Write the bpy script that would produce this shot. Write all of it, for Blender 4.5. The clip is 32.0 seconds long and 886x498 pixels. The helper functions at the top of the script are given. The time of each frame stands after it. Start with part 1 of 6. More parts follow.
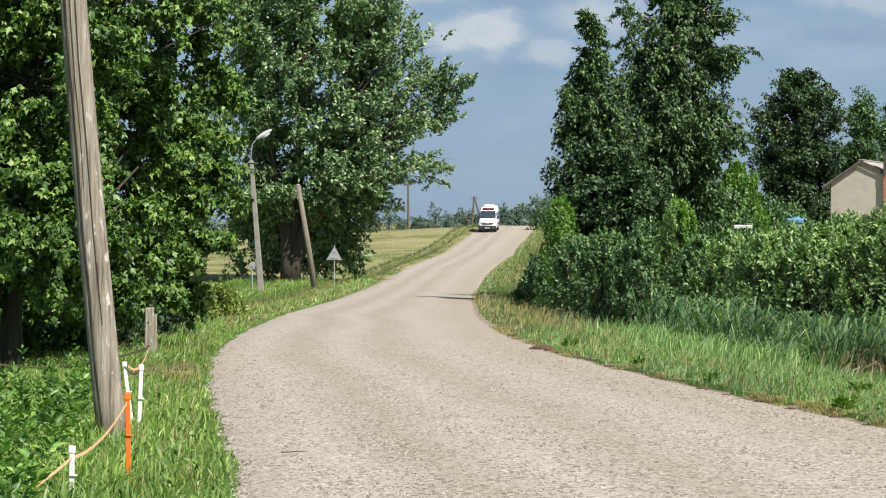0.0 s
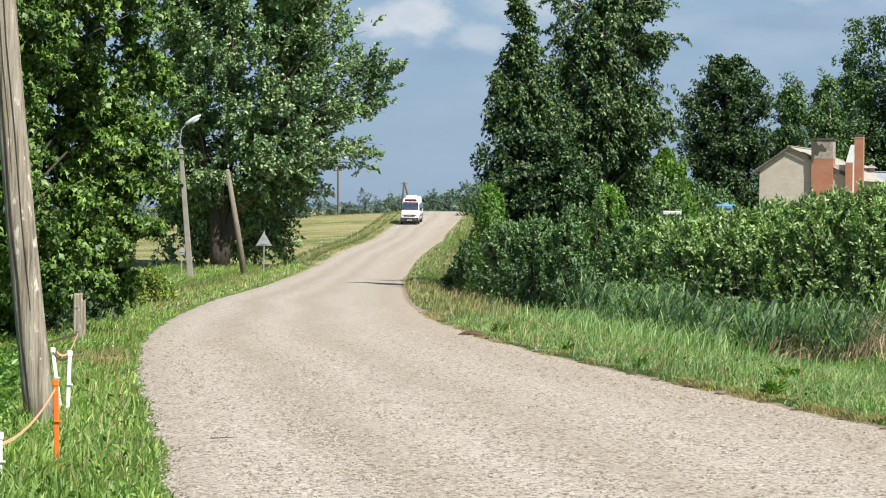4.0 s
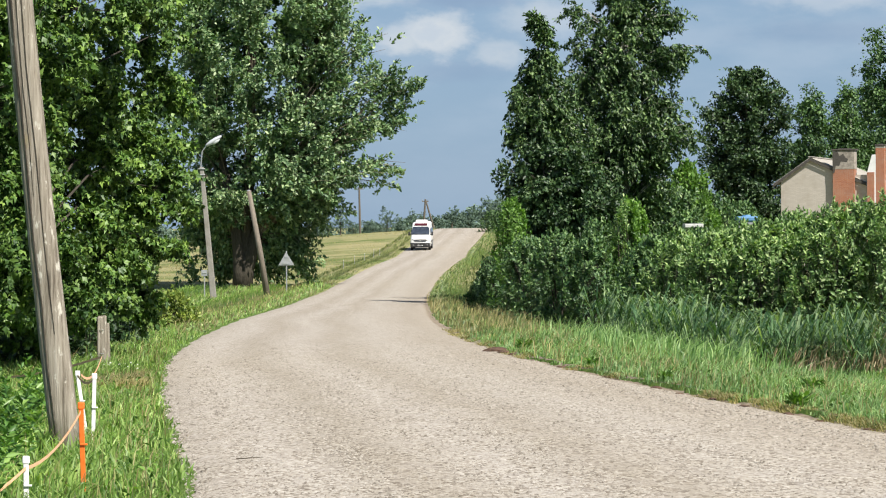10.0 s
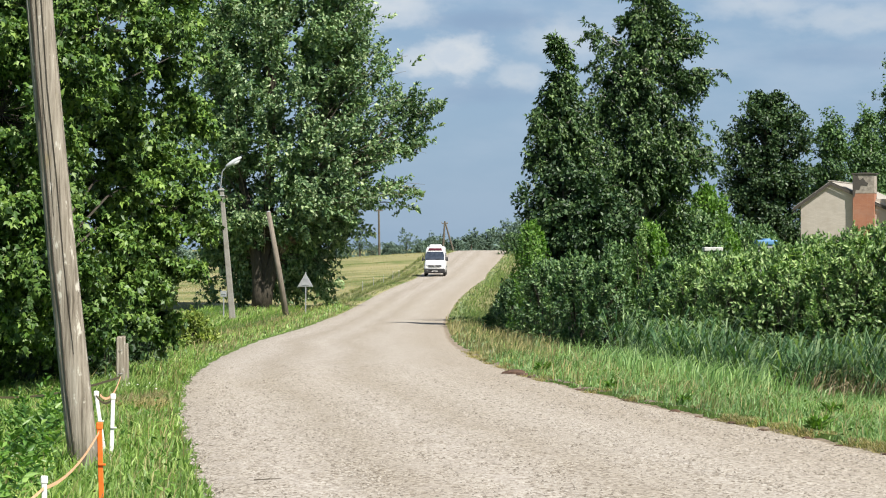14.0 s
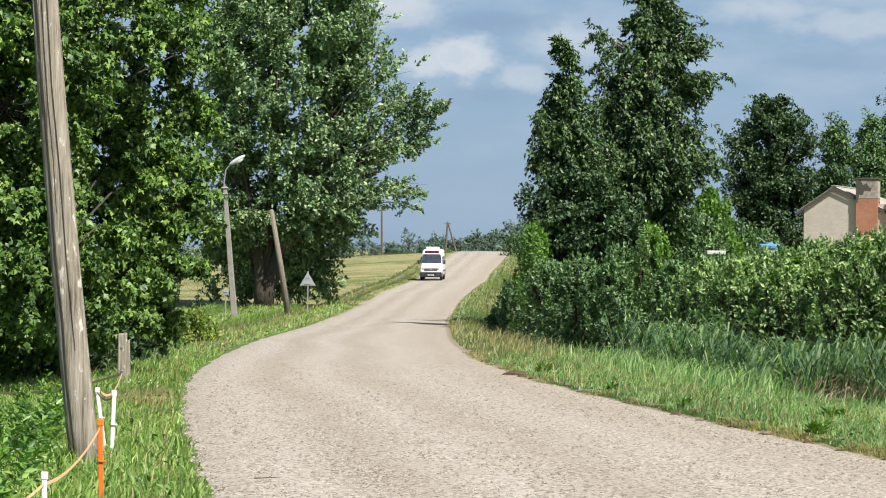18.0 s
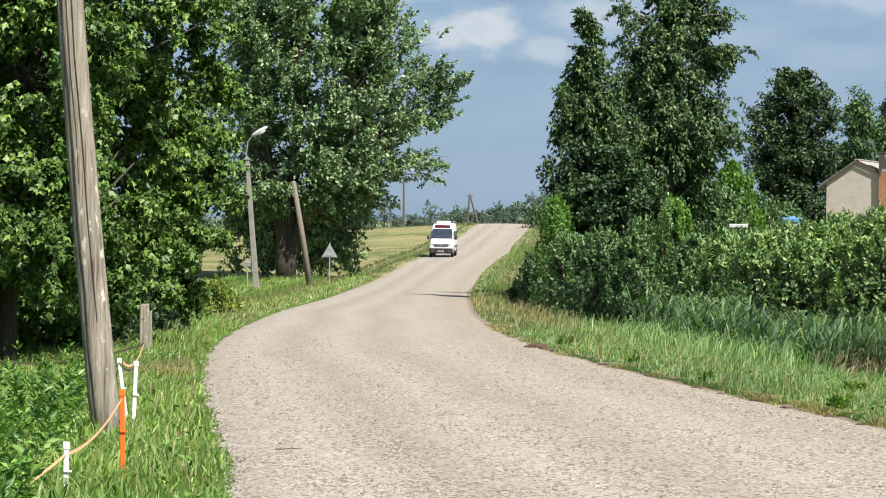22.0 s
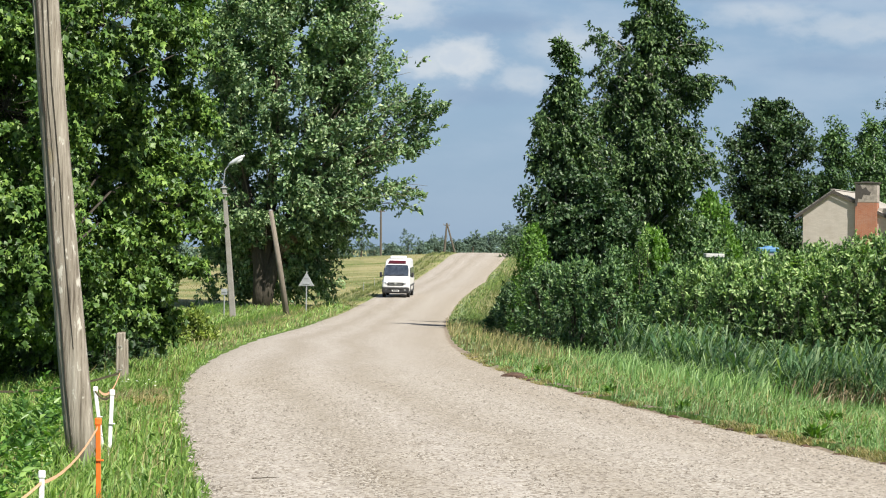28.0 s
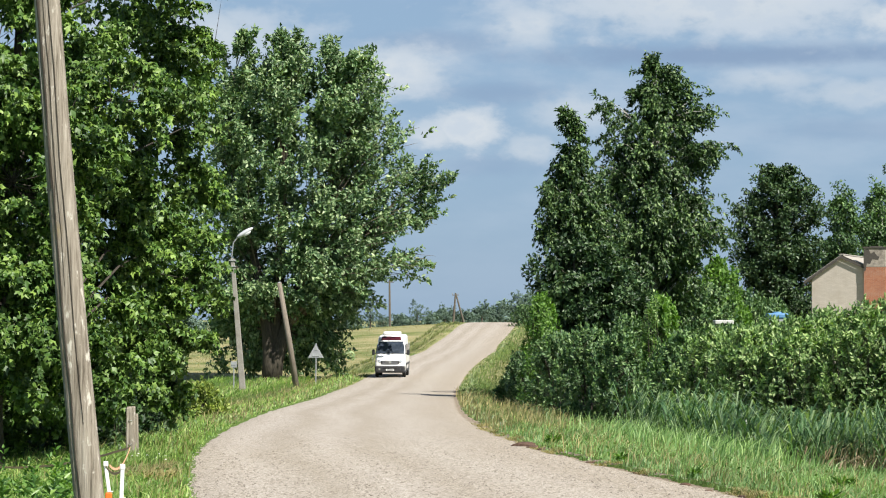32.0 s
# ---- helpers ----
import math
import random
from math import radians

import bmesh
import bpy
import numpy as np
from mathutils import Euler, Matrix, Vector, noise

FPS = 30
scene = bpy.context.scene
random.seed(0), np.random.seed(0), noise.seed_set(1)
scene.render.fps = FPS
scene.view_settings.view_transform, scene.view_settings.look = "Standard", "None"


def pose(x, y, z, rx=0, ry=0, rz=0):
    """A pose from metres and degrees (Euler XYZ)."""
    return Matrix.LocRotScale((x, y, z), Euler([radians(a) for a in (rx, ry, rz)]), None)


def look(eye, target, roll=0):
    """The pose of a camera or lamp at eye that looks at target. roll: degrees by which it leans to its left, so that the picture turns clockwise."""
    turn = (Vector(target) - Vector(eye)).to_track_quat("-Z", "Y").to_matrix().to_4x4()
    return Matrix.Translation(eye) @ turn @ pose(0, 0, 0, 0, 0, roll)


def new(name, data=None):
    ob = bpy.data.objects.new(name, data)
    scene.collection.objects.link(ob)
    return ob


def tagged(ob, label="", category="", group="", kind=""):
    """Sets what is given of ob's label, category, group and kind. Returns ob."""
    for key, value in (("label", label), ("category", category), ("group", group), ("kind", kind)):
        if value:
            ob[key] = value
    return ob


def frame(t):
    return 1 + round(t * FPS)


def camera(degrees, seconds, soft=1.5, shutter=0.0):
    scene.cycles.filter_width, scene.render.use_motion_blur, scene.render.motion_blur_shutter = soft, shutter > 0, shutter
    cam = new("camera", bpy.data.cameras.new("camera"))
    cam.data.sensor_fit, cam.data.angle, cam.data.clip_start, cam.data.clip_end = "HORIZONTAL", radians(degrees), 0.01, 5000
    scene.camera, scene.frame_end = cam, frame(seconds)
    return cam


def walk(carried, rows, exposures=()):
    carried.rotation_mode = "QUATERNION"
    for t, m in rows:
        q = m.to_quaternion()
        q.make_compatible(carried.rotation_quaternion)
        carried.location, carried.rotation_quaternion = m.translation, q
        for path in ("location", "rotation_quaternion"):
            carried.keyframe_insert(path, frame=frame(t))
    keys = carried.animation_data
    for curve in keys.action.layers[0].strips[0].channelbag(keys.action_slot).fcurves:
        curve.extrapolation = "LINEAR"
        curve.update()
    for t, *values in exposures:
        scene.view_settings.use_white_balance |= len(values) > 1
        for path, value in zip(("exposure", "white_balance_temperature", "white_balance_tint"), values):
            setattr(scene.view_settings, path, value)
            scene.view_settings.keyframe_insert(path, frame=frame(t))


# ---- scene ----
LENS = 20.67
EYE = Vector((0.0, 0.0, 1.5))


def aim(yaw, pitch, roll):
    """The camera's pose: degrees to the right of +y, up, and of lean."""
    a, b = radians(yaw), radians(pitch - 0.08)
    return look(EYE, EYE + Vector((math.sin(a) * math.cos(b), math.cos(a) * math.cos(b), math.sin(b))), roll)


cam = camera(LENS, 32.0, soft=1.1)
walk(cam, [(t, aim(yaw, pitch, roll)) for t, yaw, pitch, roll in (
    (0, -0.74, -0.626, 0.56), (0.5, -0.618, -0.417, 0.66), (1, -0.729, 0.147, 0.28), (1.5, -0.607, 0.486, 0.23), (2, -0.505, 0.481, 0.16), (2.5, -0.278, 0.462, 0.16),
    (3, 0.251, 0.150, 0.47), (3.5, 0.531, -0.492, 0.63), (5.5, 2.162, -1.280, 0.29), (6, 2.463, -1.036, 0.22), (6.5, 3.915, -1.989, 0.17), (7, 5.154, -2.798, 0.21),
    (7.5, 5.597, -3.000, 0.24), (8, 5.610, -2.984, 0.24), (8.5, 5.234, -2.848, -0.08), (9, 3.877, -1.725, -0.10), (9.5, 1.829, -0.693, -0.20), (10, 0.391, -0.549, -0.36),
    (10.5, -0.275, -0.411, -0.16), (11, -0.214, -0.185, -0.08), (11.5, 0.082, -0.120, -0.10), (12, 0.137, -0.126, -0.10), (12.5, 0.135, -0.109, -0.07), (13, 0.000, -0.000, 0.00),
    (13.5, 0.059, -0.007, -0.06), (14, -0.061, -0.027, -0.06), (14.5, -0.639, 0.146, 0.11), (16.5, -0.589, 0.294, 0.11), (17, -0.459, 0.233, 0.22), (17.5, -0.195, 0.004, 0.59),
    (18, -0.122, -0.016, 0.57), (18.5, -0.056, -0.025, 0.53), (19, 0.016, -0.021, 0.52), (19.5, -0.345, -0.270, 0.82), (20, -0.733, -0.450, 0.92), (20.5, -0.731, -0.484, 0.87),
    (21, -0.650, -0.488, 0.87), (21.5, -0.661, -0.611, 0.87), (22, -0.629, -0.679, 0.81), (22.5, -0.614, -0.722, 0.80), (23, -0.651, -0.792, 0.74), (23.5, -0.565, -0.799, 0.78),
    (24, -0.493, -0.805, 0.71), (24.5, -0.429, -0.487, 0.49), (25, -0.283, -0.096, 0.40), (25.5, -0.182, -0.054, 0.36), (27.5, 0.097, -0.060, 0.27), (28, -0.098, 0.013, 0.94),
    (28.5, -0.345, 0.696, 1.87), (29, 0.251, 1.130, 1.75), (29.5, 0.625, 1.301, 1.56), (30, 0.946, 1.367, 1.05), (30.5, 1.107, 1.652, 0.85), (31, 0.763, 1.981, 0.66),
    (31.5, 0.029, 1.877, 0.29), (32, -0.317, 1.663, 0.21),)],
    exposures=((0, 0.70), (1, 0.82), (5.5, 0.80), (7.5, 0.75), (9, 0.76), (11, 0.81), (27, 0.82), (32, 0.85)))

# ---- daylight ----
SUN_WAY = Vector((0.54, -0.61, 0.95)).normalized()      # towards the sun
world = bpy.data.worlds.new("summer_sky")
scene.world = world
world.use_nodes = True


# the heaps of cloud over the road: degrees east of north, degrees up, half width, half height, how solid
HEAPS = ((0.25, 4.42, 1.05, 0.62, 0.85), (-0.55, 4.25, 0.7, 0.45, 0.7), (1.75, 3.95, 0.75, 0.42, 0.5), (-1.5, 5.75, 1.5, 0.75, 0.75), (2.7, 4.85, 1.1, 0.55, 0.45), (7.4, 5.55, 1.5, 0.30, 0.45),
         (9.6, 5.20, 1.9, 0.40, 0.5), (10.3, 6.95, 1.3, 0.55, 0.8), (1.7, 6.85, 1.1, 0.55, 0.6), (6.0, 7.35, 4.8, 0.90, 0.75), (4.3, 7.4, 2.0, 0.5, 0.6), (-6.0, 6.6, 3.0, 0.8, 0.6), (16.0, 6.2, 4.0, 0.9, 0.6))
BELLIES = ((6.5, 6.12, 6.0, 0.34, 0.9), (1.0, 5.25, 1.8, 0.32, 0.55), (-0.5, 6.45, 2.0, 0.35, 0.5), (0.9, 3.55, 1.6, 0.30, 0.35), (9.5, 4.35, 2.6, 0.35, 0.35))


def sky():
    nt = world.node_tree
    nt.nodes.clear()
    add, link = nt.nodes.new, nt.links.new

    def math_node(how, a, b=None):
        n = add("ShaderNodeMath")
        n.operation = how
        for k, v in enumerate((a, b)):
            if isinstance(v, (int, float)):
                n.inputs[k].default_value = v
            elif v is not None:
                link(v, n.inputs[k])
        return n.outputs[0]

    def spread(value, lo, hi, to_lo=0.0, to_hi=1.0, how="LINEAR"):
        n = add("ShaderNodeMapRange")
        n.interpolation_type = how
        link(value, n.inputs["Value"])
        for key, v in (("From Min", lo), ("From Max", hi), ("To Min", to_lo), ("To Max", to_hi)):
            n.inputs[key].default_value = v
        return n.outputs[0]

    def tint(fac, a, b):
        n = add("ShaderNodeMix")
        n.data_type = "RGBA"
        for key, v in (("Factor", fac), ("A", a), ("B", b)):
            if isinstance(v, tuple):
                n.inputs[key].default_value = (*v, 1)
            else:
                link(v, n.inputs[key])
        return n.outputs["Result"]

    out, bg = add("ShaderNodeOutputWorld"), add("ShaderNodeBackground")
    air = add("ShaderNodeTexSky")
    air.sky_type, air.sun_disc = "NISHITA", False
    air.sun_elevation = math.asin(SUN_WAY.z)
    air.sun_rotation = math.atan2(SUN_WAY.x, SUN_WAY.y)
    air.air_density, air.dust_density, air.ozone_density = 1.0, 0.6, 1.5
    way, split = add("ShaderNodeTexCoord"), add("ShaderNodeSeparateXYZ")
    link(way.outputs["Generated"], split.inputs[0])
    east = math_node("MULTIPLY", math_node("ARCTAN2", split.outputs["X"], split.outputs["Y"]), 57.2958)
    high = math_node("MULTIPLY", math_node("ARCSINE", split.outputs["Z"]), 57.2958)
    place = add("ShaderNodeCombineXYZ")
    link(east, place.inputs[0]), link(high, place.inputs[1])

    def cloud_noise(scale, detail, rough, stretch, shift):
        mp, n = add("ShaderNodeMapping"), add("ShaderNodeTexNoise")
        mp.inputs["Scale"].default_value, mp.inputs["Location"].default_value = stretch, shift
        n.inputs["Scale"].default_value, n.inputs["Detail"].default_value, n.inputs["Roughness"].default_value = scale, detail, rough
        link(place.outputs[0], mp.inputs["Vector"]), link(mp.outputs[0], n.inputs["Vector"])
        return n.outputs["Fac"]

    puff = cloud_noise(1.3, 6.0, 0.58, (0.8, 1.3, 1), (3.1, 0.7, 0))
    wisp = cloud_noise(0.34, 6.0, 0.55, (0.7, 1.9, 1), (1.4, 2.6, 3))

    def heaped(rows, edge_lo, edge_hi, rough):
        total = None
        for x, y, rx, ry, amount in rows:
            off, size, far = add("ShaderNodeVectorMath"), add("ShaderNodeVectorMath"), add("ShaderNodeVectorMath")
            off.operation, size.operation, far.operation = "SUBTRACT", "MULTIPLY", "LENGTH"
            off.inputs[1].default_value, size.inputs[1].default_value = (x, y, 0), (1 / rx, 1 / ry, 0)
            link(place.outputs[0], off.inputs[0]), link(off.outputs[0], size.inputs[0]), link(size.outputs[0], far.inputs[0])
            d = math_node("ADD", far.outputs["Value"], math_node("MULTIPLY", math_node("SUBTRACT", puff, 0.5), rough))
            v = spread(d, edge_hi, edge_lo, 0.0, amount, "SMOOTHSTEP")
            total = v if total is None else math_node("MAXIMUM", total, v)
        return total

    heaps = math_node("MAXIMUM", heaped(HEAPS[:3], 0.42, 1.12, 1.9), heaped(HEAPS[3:], 0.30, 1.25, 2.1))
    bellies = heaped(BELLIES, 0.2, 1.2, 1.2)
    # thin veils everywhere, thicker with height
    veil = math_node("MULTIPLY", spread(wisp, 0.40, 0.66, 0.10, 0.85, "SMOOTHSTEP"), spread(high, 1.5, 6.5, 0.25, 1.0))
    veil = math_node("MULTIPLY", veil, spread(high, 12.0, 27.0, 1.0, 0.2))
    low_air = spread(split.outputs["Z"], 0.16, 0.40, 0.8, 0.0)
    blue = tint(low_air, air.outputs["Color"], (2.8, 4.4, 6.55))
    col = tint(veil, blue, (4.95, 6.1, 7.5))
    col = tint(bellies, col, (2.75, 3.9, 5.7))
    lit = tint(spread(puff, 0.36, 0.62, 0.0, 1.0, "SMOOTHSTEP"), (6.7, 7.4, 8.2), (7.8, 8.2, 8.5))
    col = tint(heaps, col, lit)
    link(col, bg.inputs["Color"])
    bg.inputs["Strength"].default_value = 0.0535
    link(bg.outputs[0], out.inputs["Surface"])


sky()
sun = new("sun", bpy.data.lights.new("sun", "SUN"))
sun.data.energy, sun.data.angle, sun.data.color = 5.0, radians(0.53), (1.0, 0.945, 0.86)
sun.matrix_world = look((0, 0, 60), Vector((0, 0, 60)) - SUN_WAY)


# ---- materials ----
def material(name, rough=0.8, spec=0.3, metal=0.0):
    m = bpy.data.materials.new(name)
    m.use_nodes = True
    b = m.node_tree.nodes["Principled BSDF"]
    b.inputs["Roughness"].default_value, b.inputs["Metallic"].default_value = rough, metal
    b.inputs["Specular IOR Level"].default_value = spec
    return m, m.node_tree, b


def ramp(nt, colours, source):
    r = nt.nodes.new("ShaderNodeValToRGB")
    e = r.color_ramp.elements
    while len(e) < len(colours):
        e.new(0.5)
    for k, (p, c) in enumerate(colours):
        e[k].position, e[k].color = p, (*c, 1)
    nt.links.new(source, r.inputs["Fac"])
    return r.outputs["Color"]


def grain(nt, scale, detail=5, rough=0.6, where="Object", stretch=None):
    co, n = nt.nodes.new("ShaderNodeTexCoord"), nt.nodes.new("ShaderNodeTexNoise")
    n.inputs["Scale"].default_value, n.inputs["Detail"].default_value, n.inputs["Roughness"].default_value = scale, detail, rough
    src = co.outputs[where]
    if stretch:
        mp = nt.nodes.new("ShaderNodeMapping")
        mp.inputs["Scale"].default_value = stretch
        nt.links.new(src, mp.inputs["Vector"])
        src = mp.outputs[0]
    nt.links.new(src, n.inputs["Vector"])
    return n.outputs["Fac"]


def blend(nt, a, b, fac, how="MIX"):
    m = nt.nodes.new("ShaderNodeMix")
    m.data_type, m.blend_type = "RGBA", how
    for key, v in (("A", a), ("B", b), ("Factor", fac)):
        if isinstance(v, (int, float)):
            m.inputs[key].default_value = v
        elif isinstance(v, tuple):
            m.inputs[key].default_value = (*v, 1)
        else:
            nt.links.new(v, m.inputs[key])
    return m.outputs["Result"]


def relief(nt, b, height, strength=0.4, distance=0.02):
    n = nt.nodes.new("ShaderNodeBump")
    n.inputs["Strength"].default_value, n.inputs["Distance"].default_value = strength, distance
    nt.links.new(height, n.inputs["Height"])
    nt.links.new(n.outputs[0], b.inputs["Normal"])


def surface(name, lo, hi, scale=8.0, rough=0.8, spec=0.3, metal=0.0, bump=0.3, depth=0.01, stretch=None, stain=None):
    """A worn surface: two colours by fine grain, a broad stain, and relief."""
    m, nt, b = material(name, rough, spec, metal)
    fine = grain(nt, scale, 6, 0.65, stretch=stretch)
    col = ramp(nt, ((0.3, lo), (0.7, hi)), fine)
    if stain:
        col = blend(nt, col, stain, ramp(nt, ((0.5, (0, 0, 0)), (0.75, (0.8, 0.8, 0.8))), grain(nt, scale * 0.13, 4)))
    nt.links.new(col, b.inputs["Base Color"])
    if bump:
        relief(nt, b, fine, bump, depth)
    return m


def leaf_material(name, dark, mid, light, through_light=0.3, rough=0.5, patch=0.6):
    """Leaves: each one its own green, broad lighter patches, light shining through."""
    m, nt, b = material(name, rough, 0.5)
    g = nt.nodes.new("ShaderNodeNewGeometry")
    each = ramp(nt, ((0.0, dark), (0.5, mid), (1.0, light)), g.outputs["Random Per Island"])
    broad = ramp(nt, ((0.35, (0.70, 0.72, 0.70)), (0.65, (1.18, 1.15, 1.0))), grain(nt, patch, 3))
    col = blend(nt, each, broad, 1.0, "MULTIPLY")
    nt.links.new(col, b.inputs["Base Color"])
    t, mx = nt.nodes.new("ShaderNodeBsdfTranslucent"), nt.nodes.new("ShaderNodeMixShader")
    warm = blend(nt, col, (1.3, 1.5, 0.5), 1.0, "MULTIPLY")
    nt.links.new(warm, t.inputs["Color"])
    mx.inputs[0].default_value = through_light
    nt.links.new(b.outputs[0], mx.inputs[1])
    nt.links.new(t.outputs[0], mx.inputs[2])
    nt.links.new(mx.outputs[0], nt.nodes["Material Output"].inputs["Surface"])
    return m


MAPLE = leaf_material("maple_leaves", (0.020, 0.060, 0.010), (0.076, 0.158, 0.026), (0.185, 0.290, 0.062), 0.10, 0.52, 0.9)
POPLAR = leaf_material("poplar_leaves", (0.036, 0.088, 0.036), (0.125, 0.225, 0.095), (0.340, 0.435, 0.250), 0.16, 0.52, 0.35)
BIRCH = leaf_material("birch_leaves", (0.012, 0.036, 0.011), (0.042, 0.096, 0.027), (0.155, 0.240, 0.085), 0.10, 0.52, 0.4)
WILLOW = leaf_material("willow_leaves", (0.046, 0.106, 0.032), (0.160, 0.285, 0.090), (0.390, 0.510, 0.232), 0.22, 0.52, 0.8)
SHRUB = leaf_material("dark_shrub_leaves", (0.022, 0.064, 0.022), (0.072, 0.156, 0.054), (0.225, 0.340, 0.145), 0.16, 0.52, 0.8)
BRIGHT = leaf_material("young_leaves", (0.060, 0.145, 0.026), (0.115, 0.235, 0.042), (0.195, 0.335, 0.072), 0.32, 0.52, 0.8)
WOODS = leaf_material("woodland_leaves", (0.022, 0.062, 0.018), (0.056, 0.126, 0.036), (0.125, 0.222, 0.066), 0.14, 0.55, 0.15)
LIME = leaf_material("yellow_green_leaves", (0.080, 0.130, 0.020), (0.170, 0.235, 0.040), (0.290, 0.350, 0.080), 0.3, 0.52, 0.8)
# far leaves: distance haze is mixed into the blue-green colour
FARWOODS = leaf_material("haze_tinted_leaves", (0.085, 0.140, 0.120), (0.120, 0.185, 0.155), (0.165, 0.240, 0.190), 0.1, 0.80, 0.05)
# dark ash leaves; their colour also stands in for shade under maple and birches
ASH_AND_SHADE = leaf_material("ash_and_shade_leaves", (0.010, 0.032, 0.011), (0.029, 0.072, 0.023), (0.092, 0.155, 0.058), 0.10, 0.52, 0.4)
GRASS = leaf_material("verge_grass", (0.080, 0.160, 0.034), (0.180, 0.310, 0.066), (0.375, 0.500, 0.165), 0.35, 0.5, 0.5)
ROUGH = leaf_material("rough_far_grass", (0.055, 0.105, 0.030), (0.120, 0.190, 0.055), (0.230, 0.300, 0.105), 0.3, 0.5, 0.5)
SOFT = leaf_material("soft_bank_grass", (0.085, 0.190, 0.058), (0.185, 0.320, 0.112), (0.350, 0.480, 0.225), 0.35, 0.5, 0.5)
OLIVE = leaf_material("olive_grass", (0.105, 0.140, 0.052), (0.185, 0.215, 0.085), (0.300, 0.310, 0.150), 0.3, 0.6, 0.3)
DRY = leaf_material("dry_grass", (0.180, 0.162, 0.072), (0.288, 0.252, 0.120), (0.408, 0.360, 0.192), 0.3, 0.7, 0.5)
REED = leaf_material("reed_blades", (0.024, 0.070, 0.032), (0.085, 0.170, 0.078), (0.300, 0.400, 0.230), 0.3, 0.38, 0.7)
WEED = leaf_material("weed_stems", (0.036, 0.100, 0.020), (0.100, 0.220, 0.045), (0.235, 0.380, 0.100), 0.3, 0.45, 0.6)
BROWN = leaf_material("withered_reeds", (0.150, 0.112, 0.072), (0.310, 0.235, 0.160), (0.480, 0.390, 0.285), 0.25, 0.7, 0.6)
FLOWER = surface("white_umbels", (0.70, 0.70, 0.62), (0.82, 0.82, 0.76), 20, bump=0)
BARK = surface("grey_bark", (0.06, 0.05, 0.04), (0.16, 0.14, 0.11), 6, 0.9, stretch=(4, 4, 0.8), bump=0.8, depth=0.04)
POPLAR_BARK = surface("lichened_bark", (0.072, 0.062, 0.043), (0.185, 0.158, 0.112), 3, 0.9, stretch=(4, 4, 0.8), bump=0.8, depth=0.04)
# bark darkened to carry crown shade; also fills the pole's cracks
DARK_BARK = surface("shade_dark_furrowed_bark", (0.028, 0.024, 0.018), (0.075, 0.065, 0.050), 4, 0.95, stretch=(4, 4, 0.8), bump=0.8, depth=0.05)
BIRCH_BARK = surface("birch_bark", (0.16, 0.15, 0.13), (0.62, 0.60, 0.55), 3, 0.8, stretch=(1, 1, 4), bump=0.4)


def old_wood():
    """Weathered grey timber with long cracks and lichen."""
    m, nt, b = material("weathered_pole_wood", 0.85, 0.2)
    long_grain = grain(nt, 9, 8, 0.7, stretch=(3.6, 3.6, 0.16))
    col = ramp(nt, ((0.32, (0.070, 0.058, 0.044)), (0.45, (0.215, 0.188, 0.148)), (0.58, (0.310, 0.278, 0.228)), (0.70, (0.42, 0.385, 0.325))), long_grain)
    col = blend(nt, col, (0.42, 0.33, 0.12), ramp(nt, ((0.60, (0, 0, 0)), (0.74, (0.55, 0.55, 0.55))), grain(nt, 2.2, 5, stretch=(1, 1, 0.5))))
    nt.links.new(col, b.inputs["Base Color"])
    col = blend(nt, col, (0.60, 0.58, 0.50), ramp(nt, ((0.60, (0, 0, 0)), (0.66, (0.7, 0.7, 0.7))), grain(nt, 16, 4, 0.6, stretch=(1, 1, 0.4))))
    nt.links.new(col, b.inputs["Base Color"])
    relief(nt, b, long_grain, 0.8, 0.02)
    return m


POLE_WOOD = old_wood()
SLIVER = surface("pale_split_wood", (0.36, 0.33, 0.28), (0.52, 0.49, 0.43), 12, 0.9, stretch=(4, 4, 0.4), bump=0.5)
PROP_WOOD = surface("grey_prop_wood", (0.11, 0.092, 0.072), (0.24, 0.210, 0.170), 5, 0.9, stretch=(4, 4, 0.5), bump=0.6)
CONCRETE = surface("grey_concrete", (0.197, 0.187, 0.165), (0.296, 0.282, 0.253), 14, 0.9, stain=(0.155, 0.141, 0.113), bump=0.4)
GALV = surface("galvanised_steel", (0.36, 0.37, 0.38), (0.48, 0.49, 0.50), 9, 0.5, 0.5, 0.6, bump=0.1)
LAMP_SHELL = surface("pale_lamp_shell", (0.42, 0.44, 0.46), (0.54, 0.56, 0.58), 9, 0.4, 0.5, bump=0)
LAMP_GLASS = surface("lamp_glass", (0.55, 0.57, 0.58), (0.66, 0.68, 0.70), 9, 0.15, 0.5, bump=0)
WHITE_PLASTIC = surface("white_plastic", (0.72, 0.72, 0.70), (0.82, 0.82, 0.80), 30, 0.5, 0.4, bump=0.1)
ORANGE = surface("orange_plastic", (0.80, 0.13, 0.015), (0.90, 0.19, 0.03), 25, 0.5, 0.4, bump=0.1)
TAPE = surface("faded_orange_tape", (0.66, 0.33, 0.18), (0.80, 0.48, 0.30), 40, 0.7, bump=0.2)


